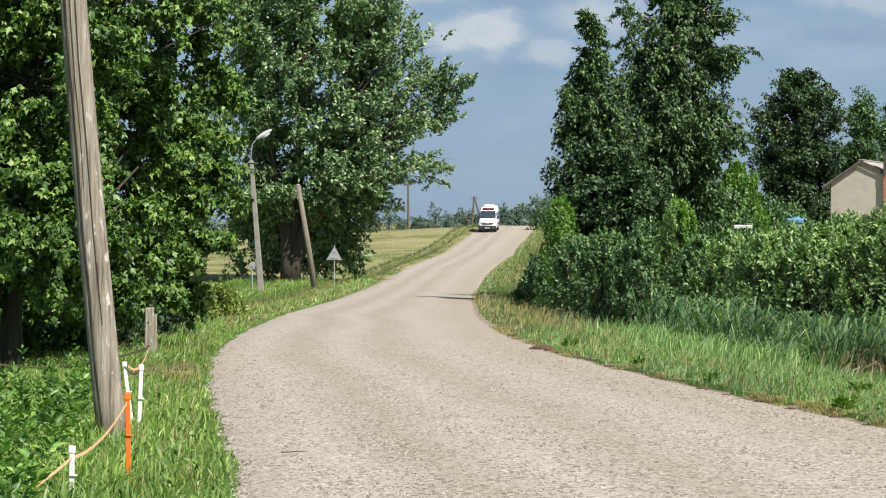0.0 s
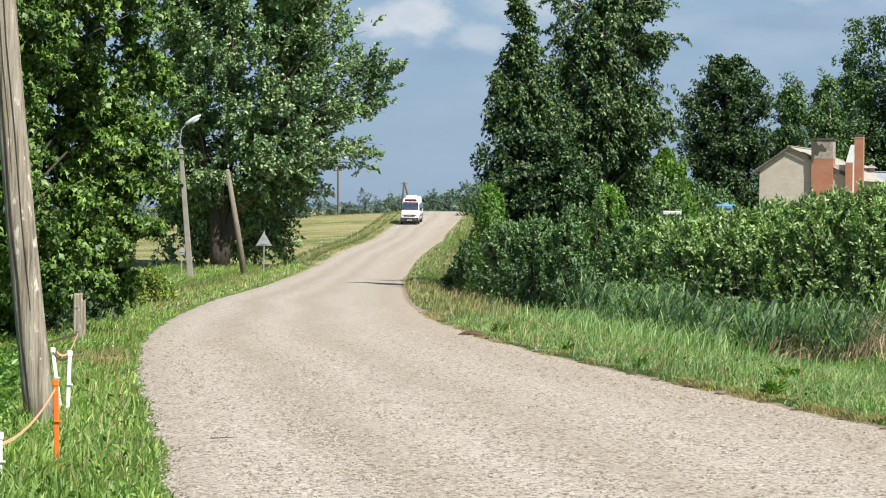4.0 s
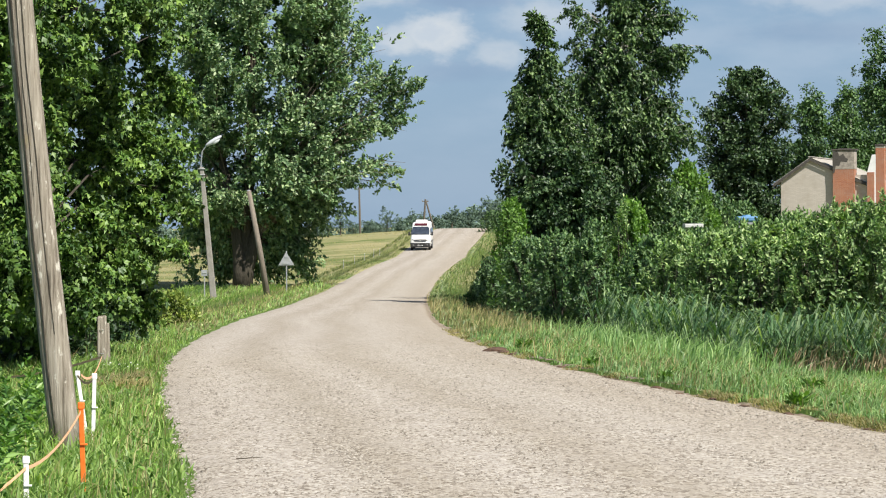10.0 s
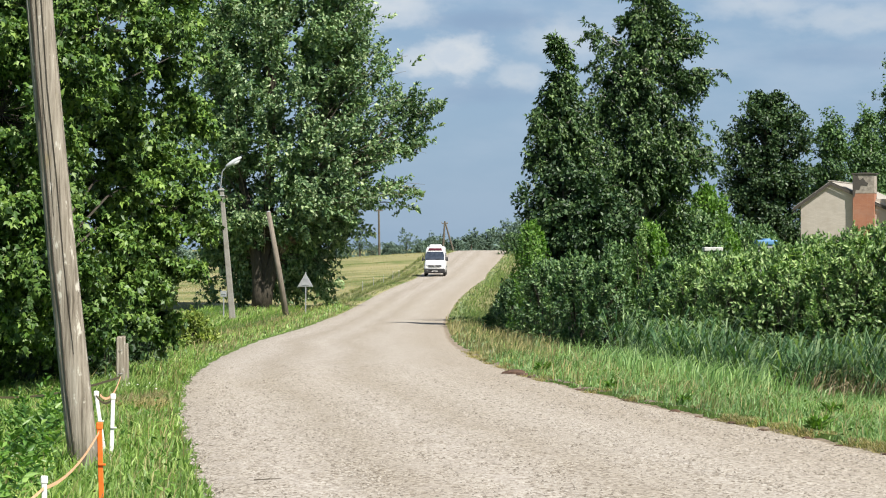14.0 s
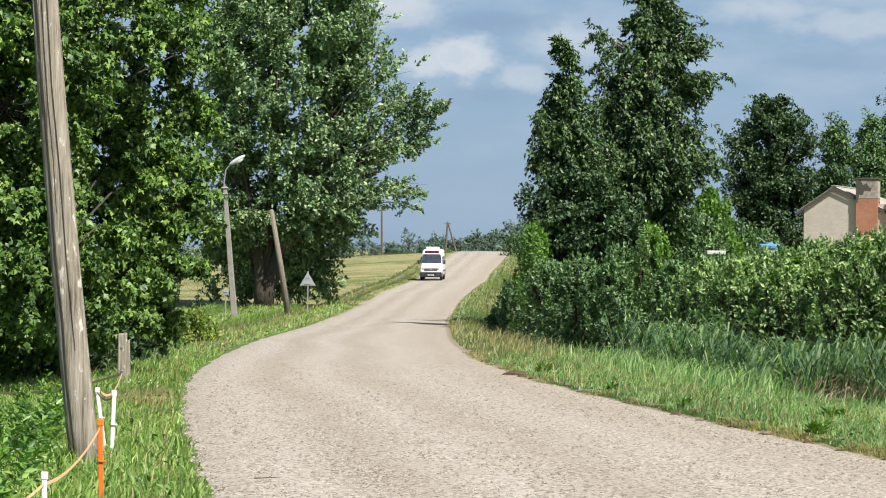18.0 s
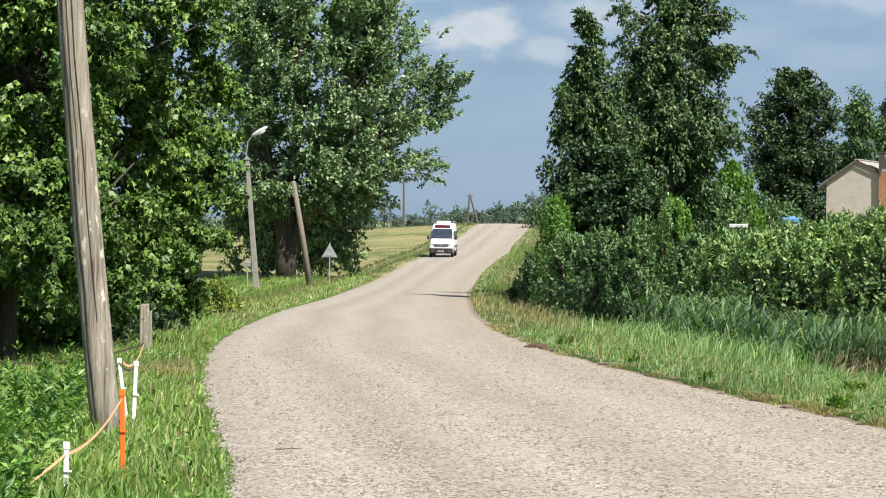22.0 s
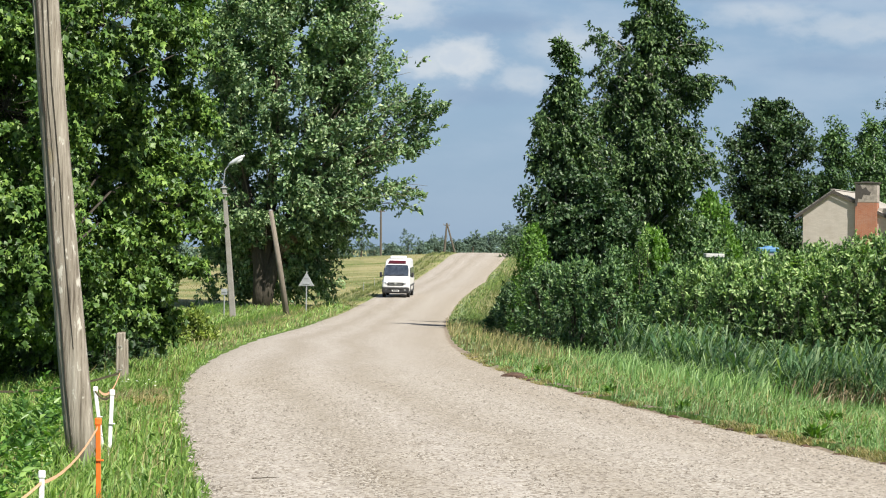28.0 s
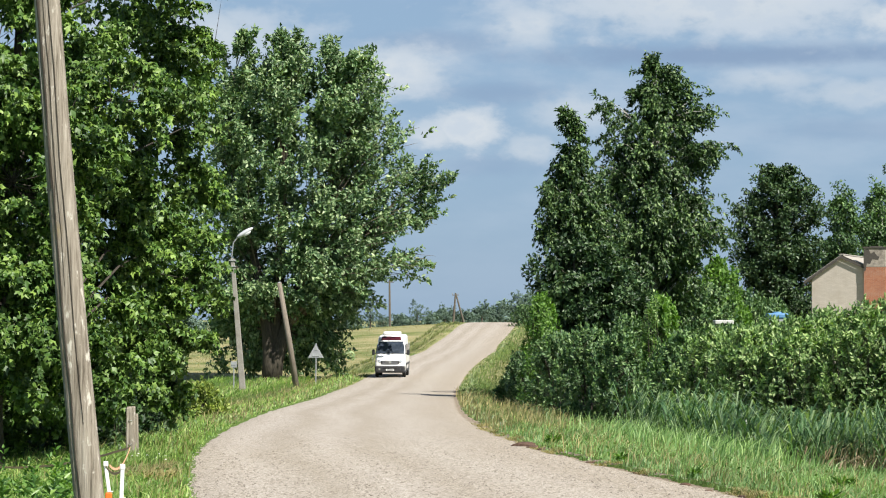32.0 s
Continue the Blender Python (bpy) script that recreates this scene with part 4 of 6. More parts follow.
DARKBUSH, SALLOW, YOUNG, SHADED = "dense dark green roadside shrub", "grey-green willow bush with upright shoots", "sunlit light green young shrub beside the road", "shrub under the maple, shade put into its dark leaves"
for k, (x, y, r, h, leaf, label, shoots) in enumerate((
        (3.11, 88, 0.75, 4.30, BRIGHT, YOUNG, 210),
        (2.50, 90.5, 0.80, 2.30, SHRUB, DARKBUSH, 150),
        (2.00, 91, 0.55, 1.25, SHRUB, DARKBUSH, 90),
        (3.50, 84, 1.10, 2.95, SHRUB, DARKBUSH, 240),
        (4.30, 79, 1.00, 3.30, SHRUB, DARKBUSH, 240),
        (5.20, 77, 0.95, 3.35, SHRUB, DARKBUSH, 240),
        (5.70, 81, 1.00, 3.85, SHRUB, DARKBUSH, 240),
        (6.60, 78, 0.75, 4.55, BRIGHT, YOUNG, 230),
        (6.22, 77.5, 0.28, 4.75, WILLOW, "thin grey-leaved willow shoot above the shrubs", 34),
        (6.08, 66, 1.05, 3.15, SHRUB, DARKBUSH, 230),
        (7.30, 68, 1.05, 3.35, SHRUB, DARKBUSH, 200),
        (6.35, 60, 0.95, 3.15, WILLOW, SALLOW, 230),
        (6.90, 57.5, 0.90, 3.10, WILLOW, SALLOW, 230),
        (7.83, 60, 1.00, 3.40, WILLOW, SALLOW, 230),
        (7.96, 56.5, 0.95, 3.30, WILLOW, SALLOW, 240),
        (8.84, 57.5, 1.00, 3.45, WILLOW, SALLOW, 240),
        (9.30, 55.5, 0.95, 3.35, WILLOW, SALLOW, 240),
        (10.15, 57, 1.05, 3.42, WILLOW, SALLOW, 240),
        (10.57, 55, 1.00, 3.38, WILLOW, SALLOW, 260),
        (11.45, 57, 1.00, 3.48, WILLOW, SALLOW, 240),
        (11.80, 55, 1.05, 3.40, WILLOW, SALLOW, 260),
        (12.80, 55.2, 1.10, 3.36, WILLOW, SALLOW, 260),
        (14.02, 55.5, 1.10, 3.28, WILLOW, SALLOW, 260),
        (15.20, 56, 1.07, 3.00, WILLOW, SALLOW, 240),
        (16.40, 56.5, 1.10, 2.75, WILLOW, SALLOW, 240),
        (12.59, 120, 1.67, 5.56, SHRUB, DARKBUSH, 330),
        (13.60, 126, 1.50, 7.10, BRIGHT, "tall light green shrub behind the birches", 380),
        (15.30, 130, 1.66, 5.60, SHRUB, DARKBUSH, 330),
        (17.46, 135, 1.88, 5.09, SHRUB, DARKBUSH, 330),
        (11.60, 125, 1.45, 5.57, SHRUB, DARKBUSH, 300),
        # shrubs added below the maple, leaf colour darkened in place of shade
        (-8.13, 47, 1.25, 2.2, ASH_AND_SHADE, SHADED, 190),
        (-7.30, 48, 0.95, 2.0, ASH_AND_SHADE, SHADED, 170),
        (-9.24, 46, 1.35, 2.5, ASH_AND_SHADE, SHADED, 200),
        (-6.75, 50, 0.80, 1.9, ASH_AND_SHADE, SHADED, 150),
        (-6.60, 42, 0.75, 1.6, ASH_AND_SHADE, SHADED, 150),
        (-8.60, 42, 1.10, 2.0, ASH_AND_SHADE, SHADED, 170),
        (-8.90, 52, 1.40, 2.6, ASH_AND_SHADE, SHADED, 200),
        (-7.20, 58, 0.46, 1.44, ASH_AND_SHADE, SHADED, 100),
        (-8.01, 66, 0.58, 1.44, ASH_AND_SHADE, SHADED, 100),
        (-9.97, 44, 1.35, 2.5, ASH_AND_SHADE, SHADED, 200),
        (-7.45, 71, 0.75, 1.10, LIME, "low yellow-green bush at the road verge", 130),
        (7.3, 262, 1.3, 2.4, SHRUB, "low dark shrub at the crest of the road", 90))):
    far = y > 100
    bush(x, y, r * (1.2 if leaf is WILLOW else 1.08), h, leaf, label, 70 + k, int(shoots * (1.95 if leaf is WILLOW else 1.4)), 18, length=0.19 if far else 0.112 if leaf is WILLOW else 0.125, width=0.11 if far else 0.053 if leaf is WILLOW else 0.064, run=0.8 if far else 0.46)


def far_trees():
    """Distant trees and tree lines along the horizon."""
    rnd = random.Random(8)
    for k, (x, y, w, h) in enumerate((
            (-24.0, 600, 2.5, 8.3), (-21.9, 620, 2.3, 10.9), (-21.0, 700, 2.3, 7.7), (-14.2, 650, 2.1, 7.7), (-9.0, 560, 2.1, 9.1), (-6.8, 640, 2.1, 8.3), (-2.7, 600, 2.0, 8.3), (-2.0, 700, 3.3, 8.0), (2.6, 700, 2.9, 8.3), (6.8, 640, 2.4, 8.9), (12.7, 720, 3.7, 9.4), (17.3, 700, 3.6, 11.2), (19.4, 690, 3.2, 12.1), (23.0, 700, 3.6, 11.6), (25.8, 690, 2.9, 10.8), (-31.6, 700, 3.6, 8.0), (-37.5, 720, 3.3, 8.1), (-47.6, 720, 5.0, 8.4), (-60.9, 720, 5.0, 8.8), (-19.3, 800, 5.6, 7.4), (-6.5, 820, 5.7, 7.8), (6.9, 820, 5.7, 8.2), (36.2, 720, 6.7, 11.1), (-78.8, 700, 6.5, 9.3))):
        bz = float(land(x, y)) - 0.3
        ob = thing("distant_tree", x, y, bz, "distant tree on the horizon with haze-tinted leaves", "tree", "distant trees")
        part("trunk", tube([(0, 0, 0), (0, 0, h * 0.6)], [h * 0.03, h * 0.015], 5), BARK, ob)
        lobes = [(rnd.uniform(-0.5, 0.5) * w, 0, h * rnd.uniform(0.35, 0.75), w * rnd.uniform(0.45, 0.7), w * 0.45, h * rnd.uniform(0.24, 0.34)) for _ in range(6)]
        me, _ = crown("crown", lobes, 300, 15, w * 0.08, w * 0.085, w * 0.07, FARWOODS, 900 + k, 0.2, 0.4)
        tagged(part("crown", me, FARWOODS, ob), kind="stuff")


far_trees()


def far_woods():
    """The woods that close the horizon."""
    rnd = np.random.default_rng(9)
    lobes = []
    for k in range(260):
        x = -420 + 840 * rnd.random()
        y = 760 + 260 * rnd.random()
        h = 2.3 + 2.6 * rnd.random() + 2.0 * math.sin(x * 0.045) + (3.8 if 14 < x * 760 / y < 36 else 0)
        h = max(h, 2.0)
        lobes.append((x, y, float(land(x, y)) + h * 0.5, 5 + 5 * rnd.random(), 4.0, h * 0.55))
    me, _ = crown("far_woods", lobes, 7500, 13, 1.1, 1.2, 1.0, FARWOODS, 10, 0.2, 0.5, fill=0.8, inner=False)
    tagged(new("far_woods", me), "woods along the horizon, blue-green haze put into the leaf colour", "woods", kind="stuff")


far_woods()


# ---- poles, posts and signs ----
def near_pole():
    """A weathered, flat-hewn timber pole that leans to the west."""
    x, y = -2.92, 19.9
    z = float(land(x, y))
    ob = thing("utility_pole", x, y, z - 0.3, "weathered grey leaning timber utility pole by the road", "pole")
    bm = bmesh.new()
    rnd = random.Random(3)
    rings = []
    for k in range(13):
        f = k / 12
        w, d = 0.126 - 0.034 * f, 0.115 - 0.03 * f
        cx, cz = -0.78 * f - 0.02 * math.sin(f * 6), 8.0 * f
        pts = []
        for i in range(14):
            a = 2 * math.pi * i / 14
            r = 1 / max(abs(math.cos(a)), abs(math.sin(a))) ** 0.55 * (1 + rnd.uniform(-0.012, 0.012))
            pts.append(bm.verts.new((cx + w * r * math.cos(a), d * r * math.sin(a) * 0.95, cz)))
        rings.append(pts)
    for a, b in zip(rings, rings[1:]):
        for i in range(14):
            bm.faces.new((a[i], a[(i + 1) % 14], b[(i + 1) % 14], b[i]))
    bm.faces.new(rings[0][::-1]), bm.faces.new(rings[-1])
    part("shaft", bm, POLE_WOOD, ob, smooth=True)
    for s, f0, f1, r in ((-0.068, 0.40, 0.97, 0.011), (-0.058, 0.06, 0.45, 0.007), (0.030, 0.16, 0.70, 0.005), (-0.02, 0.30, 0.62, 0.004)):
        steps = [f0 + (f1 - f0) * k / 6 for k in range(7)]
        part("crack", tube([(-0.78 * f - 0.02 * math.sin(f * 6) + s * (1 - 0.28 * f) + 0.006 * math.sin(f * 40), -0.112 + 0.030 * f, 8.0 * f) for f in steps], [r * (0.35 + 0.65 * math.sin(3.14 * (k + 0.3) / 6.6)) for k in range(7)], 5), DARK_BARK, ob, "dark drying crack")
    # a pale sliver that has split away beside the long crack
    part("sliver", tube([(-0.78 * f - 0.02 * math.sin(f * 6) - 0.094 * (1 - 0.28 * f), -0.088 + 0.028 * f, 8.0 * f) for f in (0.42, 0.55, 0.68, 0.80)], [0.004, 0.011, 0.010, 0.003], 5), SLIVER, ob, "pale split sliver of wood")
    part("cap", tube([(-0.78, 0, 8.0), (-0.782, 0, 8.06)], [0.09, 0.05], 10), GALV, ob)


near_pole()


def stake(x, y, h, mat, label, lean=0.0, name="fence_stake"):
    """A plastic pasture-fence stake with lugs, a foot pin and a head."""
    z = float(land(x, y))
    ob = thing(name, x, y, z - 0.05, label, "fence stake", "pasture fence stakes")
    part("shaft", prism([(-0.016, 0), (0.016, 0), (0.016 + lean, h), (-0.016 + lean, h)], 0.022, bevel=0.004), mat, ob)
    for f in (0.62,):
        part("lug", box(0.05, 0.016, 0.012, (lean * f + 0.012, -0.014, h * f), 0.003), mat, ob)
    part("head", box(0.044, 0.03, 0.05, (lean, 0, h + 0.02), 0.008), mat, ob)
    part("pin", tube([(0, 0, -0.12), (0, 0, 0.03)], [0.004, 0.005], 6), GALV, ob)
    return Vector((x + lean, y, z - 0.05 + h))


def fence():
    tops = {}
    for key, (x, y, h, mat, label, lean) in {
            "a": (-2.80, 20.3, 0.63, WHITE_PLASTIC, "white plastic fence stake in the verge grass", 0.02),
            "b": (-3.08, 22, 0.60, WHITE_PLASTIC, "leaning white plastic fence stake beside the pole", -0.085),
            "c": (-2.28, 16.1, 0.62, ORANGE, "orange plastic fence stake beside the leaning pole", -0.015),
            "d": (-2.48, 15, 0.36, WHITE_PLASTIC, "white plastic fence stake with orange tape", 0.0)}.items():
        tops[key] = stake(x, y, h, mat, label, lean)
    far = Vector((-5.89, 30, -0.35))

    def tape(points, sag, label):
        ob = thing("fence_tape", *points[0], label, "fence tape", "pasture fence tape")
        pts = []
        for a, b in zip(points, points[1:]):
            for k in range(9):
                f = k / 8
                p = a.lerp(b, f)
                p.z -= sag * 4 * f * (1 - f)
                pts.append(p - points[0])
        bm = bmesh.new()
        up = Vector((0.0, 0.15, 1.0)).normalized() * 0.011
        rows = [[bm.verts.new(p + s * up + Vector((0, t, 0))) for s, t in ((-1, -0.002), (1, -0.002), (1, 0.002), (-1, 0.002))] for p in pts]
        for a, b in zip(rows, rows[1:]):
            for i in range(4):
                bm.faces.new((a[i], a[(i + 1) % 4], b[(i + 1) % 4], b[i]))
        bm.faces.new(rows[0][::-1]), bm.faces.new(rows[-1])
        part("band", bm, TAPE, ob)

    tape([tops["b"], tops["a"]], 0.05, "faded orange fence tape hung between white stakes")
    tape([tops["c"] + Vector((0, -0.02, -0.02)), tops["d"] + Vector((0, -0.02, -0.03)), tops["d"] + Vector((-0.5, -1.2, -0.28))], 0.07, "faded orange fence tape sagging round the pole")
    tape([tops["b"] + Vector((0.02, 0.1, 0)), tops["b"] + Vector((0.1, 0.9, 0.12)), far], 0.10, "faded orange fence tape across the shaded grass")


fence()


def stone_post(x, y, w, top, label):
    z = float(land(x, y))
    h = top - z + 0.1
    ob = thing("fence_post", x, y, z - 0.1, label, "fence post", "old fence posts")
    bm = box(w, w * 0.75, h, (0, 0, h / 2), 0.018)
    for v in bm.verts:
        if v.co.z > h * 0.8:
            v.co.z += 0.1 * v.co.x + 0.01 * math.sin(v.co.y * 60)
    part("shaft", bm, POLE_WOOD, ob)
    slab = box(w * 0.42, w * 0.5, h * 0.9, (w * 0.66, 0.02, h * 0.45), 0.014, Matrix.Rotation(radians(-1.5), 4, "Y"))
    part("side_slab", slab, POLE_WOOD, ob, "split lower slab of the post")
    for f in (0.45, 0.8):
        part("wire_staple", tube([(-0.03, -w * 0.4, h * f), (0, -w * 0.4 - 0.02, h * f), (0.03, -w * 0.4, h * f)], [0.004] * 3, 5), GALV, ob)


stone_post(-4.88, 36.5, 0.135, 0.12, "short weathered grey timber fence post in the grass")
stone_post(-8.49, 78, 0.26, -1.0, "small weathered grey fence post beyond the maple")


def lamp_post():
    x, y = -10.84, 124
    z = float(land(x, y))
    ob = thing("street_lamp", x, y, z - 0.3, "leaning grey concrete street lamp with a pale hooded head", "street lamp")
    top = Vector((-0.60, 0, 7.15))
    bm = prism([(-0.16, 0), (0.16, 0), (top.x + 0.1, top.z), (top.x - 0.1, top.z)], 0.26, bevel=0.03)
    part("post", bm, CONCRETE, ob)
    arm = part("arm", tube([top + Vector((-0.05, -0.05, -0.5)), top + Vector((-0.02, -0.05, 0.2)), top + Vector((0.04, -0.05, 0.8)), top + Vector((0.3, -0.05, 1.13))], [0.028] * 4, 8), GALV, ob, "thin curved steel arm")
    for dz in (-0.4, -0.1):
        part("clamp", box(0.34, 0.36, 0.05, top + Vector((0, 0, dz)), 0.01), GALV, ob)
    tilt = Matrix.Rotation(radians(-32), 4, "Y")
    head = bmesh.new()
    bmesh.ops.create_uvsphere(head, u_segments=16, v_segments=8, radius=1, matrix=Matrix.Translation(top + Vector((0.62, -0.05, 1.32))) @ tilt @ Matrix.Diagonal((0.50, 0.15, 0.12, 1)))
    part("lamp_head", head, LAMP_SHELL, ob, "pale grey lamp hood", smooth=True)
    glass = bmesh.new()
    bmesh.ops.create_uvsphere(glass, u_segments=14, v_segments=8, radius=1, matrix=Matrix.Translation(top + Vector((0.72, -0.05, 1.30))) @ tilt @ Matrix.Diagonal((0.26, 0.12, 0.12, 1)))
    part("lamp_glass", glass, LAMP_GLASS, ob, smooth=True)
    # prop pole that leans towards the line
    x, y = -8.53, 131
    z = float(land(x, y))
    ob = thing("prop_pole", x, y, z - 0.3, "leaning grey timber prop pole before the poplar", "pole")
    part("shaft", tube([(0, 0, 0), (-0.48, 0, 3.0), (-1.02, 0, 6.05)], [0.18, 0.155, 0.125], 10), PROP_WOOD, ob, smooth=True)
    part("cap", tube([(-1.02, 0, 6.05), (-1.03, 0, 6.1)], [0.12, 0.05], 10), GALV, ob)


lamp_post()


def road_signs():
    x, y = -7.96, 138
    z = float(land(x, y))
    ob = thing("warning_sign", x, y, z - 0.2, "grey back of a triangular road warning sign", "road sign")
    part("post", tube([(0, 0, 0), (0.01, 0, 2.62)], [0.038, 0.036], 10), GALV, ob)
    r = 0.52
    plate = part("plate", prism([(r * math.sin(a), 2.05 + r * math.cos(a)) for a in (0, 2.094, 4.189)], 0.02, bevel=0.006), GALV, ob, "bare grey triangular plate")
    plate.location.y = -0.05
    for dz in (1.9, 2.25):
        part("bracket", box(0.4 - (dz - 1.9) * 0.6, 0.03, 0.04, (0, -0.075, dz), 0.006), GALV, ob)
    x, y = -11.61, 127
    z = float(land(x, y))
    ob = thing("road_sign", x, y, z - 0.2, "small grey road sign on a steel post", "road sign")
    part("post", tube([(0, 0, 0), (0, 0, 1.75)], [0.035, 0.035], 10), GALV, ob)
    part("plate", box(0.32, 0.02, 0.32, (0, -0.05, 1.62), 0.006), GALV, ob)
    part("bracket", box(0.22, 0.03, 0.04, (0, -0.075, 1.62), 0.006), GALV, ob)


road_signs()


def far_poles():
    for x, y, top, label, frame_ in ((-8.98, 330, 6.4, "distant weathered timber power pole", False), (0.00, 345, 4.8, "distant timber power pole with a slanted prop", True)):
        z = float(land(x, y)) - 0.3
        h = top - z
        ob = thing("power_pole", x, y, z, label, "pole", "distant power poles")
        part("shaft", tube([(-0.5 if frame_ else 0.0, 0, 0), (-0.1, 0, h)], [0.19, 0.12], 8), BARK, ob)
        if frame_:
            part("prop", tube([(1.5, 0, 0), (-0.05, 0, h * 0.97)], [0.17, 0.11], 8), BARK, ob)
        part("crossarm", box(1.2 if not frame_ else 0.9, 0.1, 0.12, (-0.1, 0, h - 0.3)), BARK, ob)
        for dx in (-0.45, 0.0, 0.35):
            part("insulator", tube([(dx - 0.1, 0, h - 0.24), (dx - 0.1, 0, h - 0.05)], [0.05, 0.035], 7), CONCRETE, ob)


far_poles()


def markers():
    """Thin pale stakes in the roadside grass past the sign."""
    for k in range(5):
        y = 178 + 9.5 * k
        x = float(glide(LINE, y)) - HALF - 1.6
        ob = thing("marker_stake", x, y, float(land(x, y)) - 0.1, "thin pale stake in the roadside grass", "stake", "roadside stakes")
        part("shaft", tube([(0, 0, 0), (0.03, 0, 0.85 + 0.15 * math.sin(k * 3))], [0.020, 0.016], 6), GALV, ob)
        part("cap", box(0.045, 0.045, 0.04, (0.03, 0, 0.85 + 0.15 * math.sin(k * 3)), 0.01), WHITE_PLASTIC, ob)


markers()


# ---- farm buildings ----
def brickwork(name, lo, hi, mortar, size=(0.25, 0.075), stain=None):
    m, nt, b = material(name, 0.9, 0.2)
    co = nt.nodes.new("ShaderNodeTexCoord")
    sp, cb = nt.nodes.new("ShaderNodeSeparateXYZ"), nt.nodes.new("ShaderNodeCombineXYZ")
    nt.links.new(co.outputs["Object"], sp.inputs[0])
    add = nt.nodes.new("ShaderNodeMath")
    nt.links.new(sp.outputs["X"], add.inputs[0])
    nt.links.new(sp.outputs["Y"], add.inputs[1])
    nt.links.new(add.outputs[0], cb.inputs["X"])
    nt.links.new(sp.outputs["Z"], cb.inputs["Y"])
    br = nt.nodes.new("ShaderNodeTexBrick")
    br.inputs["Scale"].default_value = 1.0
    br.inputs["Brick Width"].default_value, br.inputs["Row Height"].default_value, br.inputs["Mortar Size"].default_value = size[0], size[1], 0.008
    br.inputs["Color1"].default_value, br.inputs["Color2"].default_value, br.inputs["Mortar"].default_value = (*lo, 1), (*hi, 1), (*mortar, 1)
    nt.links.new(cb.outputs[0], br.inputs["Vector"])
    col = br.outputs["Color"]
    if stain:
        col = blend(nt, col, stain, ramp(nt, ((0.5, (0, 0, 0)), (0.7, (0.7, 0.7, 0.7))), grain(nt, 0.7, 5)))
    nt.links.new(col, b.inputs["Base Color"])
    relief(nt, b, br.outputs["Fac"], -0.4, 0.01)
    return m


SILICATE = brickwork("pale_silicate_brick", (0.440, 0.400, 0.352), (0.510, 0.466, 0.414), (0.378, 0.343, 0.299), stain=(0.370, 0.326, 0.273))
RED_BRICK = brickwork("red_brick", (0.317, 0.106, 0.053), (0.387, 0.150, 0.079), (0.352, 0.290, 0.238), stain=(0.229, 0.106, 0.070))
ASBESTOS = surface("grey_corrugated_sheet", (0.255, 0.238, 0.211), (0.352, 0.330, 0.295), 1.2, 0.9, stain=(0.229, 0.220, 0.185), bump=0.2)
PALE_TIN = surface("pale_tin_roof", (0.229, 0.255, 0.290), (0.299, 0.330, 0.370), 0.9, 0.45, 0.5, bump=0.1, stretch=(1, 5, 1))
RENDER = surface("sooty_render", (0.24, 0.21, 0.18), (0.40, 0.36, 0.31), 9.0, 0.95, stain=(0.05, 0.04, 0.035), bump=0.3)
WHITE_WASH = surface("white_wash", (0.66, 0.66, 0.66), (0.78, 0.78, 0.78), 3, 0.9, bump=0.2)
DARK_TIMBER = surface("dark_timber", (0.05, 0.045, 0.04), (0.10, 0.09, 0.08), 5, 0.9, stretch=(1, 1, 6))
BLUE = surface("blue_plastic", (0.07, 0.19, 0.36), (0.11, 0.25, 0.43), 6, 0.5, 0.4)
DUSTY_WHITE = surface("dusty_white_paint", (0.42, 0.42, 0.40), (0.54, 0.54, 0.52), 6, 0.5, 0.4)


def corrugated(width, length, mat_name, waves, depth):
    """A corrugated sheet in its own plane: waves across x, length along y."""
    n = waves * 6
    xs = np.linspace(-width / 2, width / 2, n + 1)
    zs = depth * np.sin(np.arange(n + 1) * 2 * np.pi / 6)
    bm = bmesh.new()
    rows = [[bm.verts.new((x, y, z + t)) for x, z in zip(xs, zs)] for y, t in ((0, 0), (length, 0), (length, -0.03), (0, -0.03))]
    for a, b in zip(rows, rows[1:] + rows[:1]):
        for i in range(n):
            bm.faces.new((a[i], a[i + 1], b[i + 1], b[i]))
    return bm


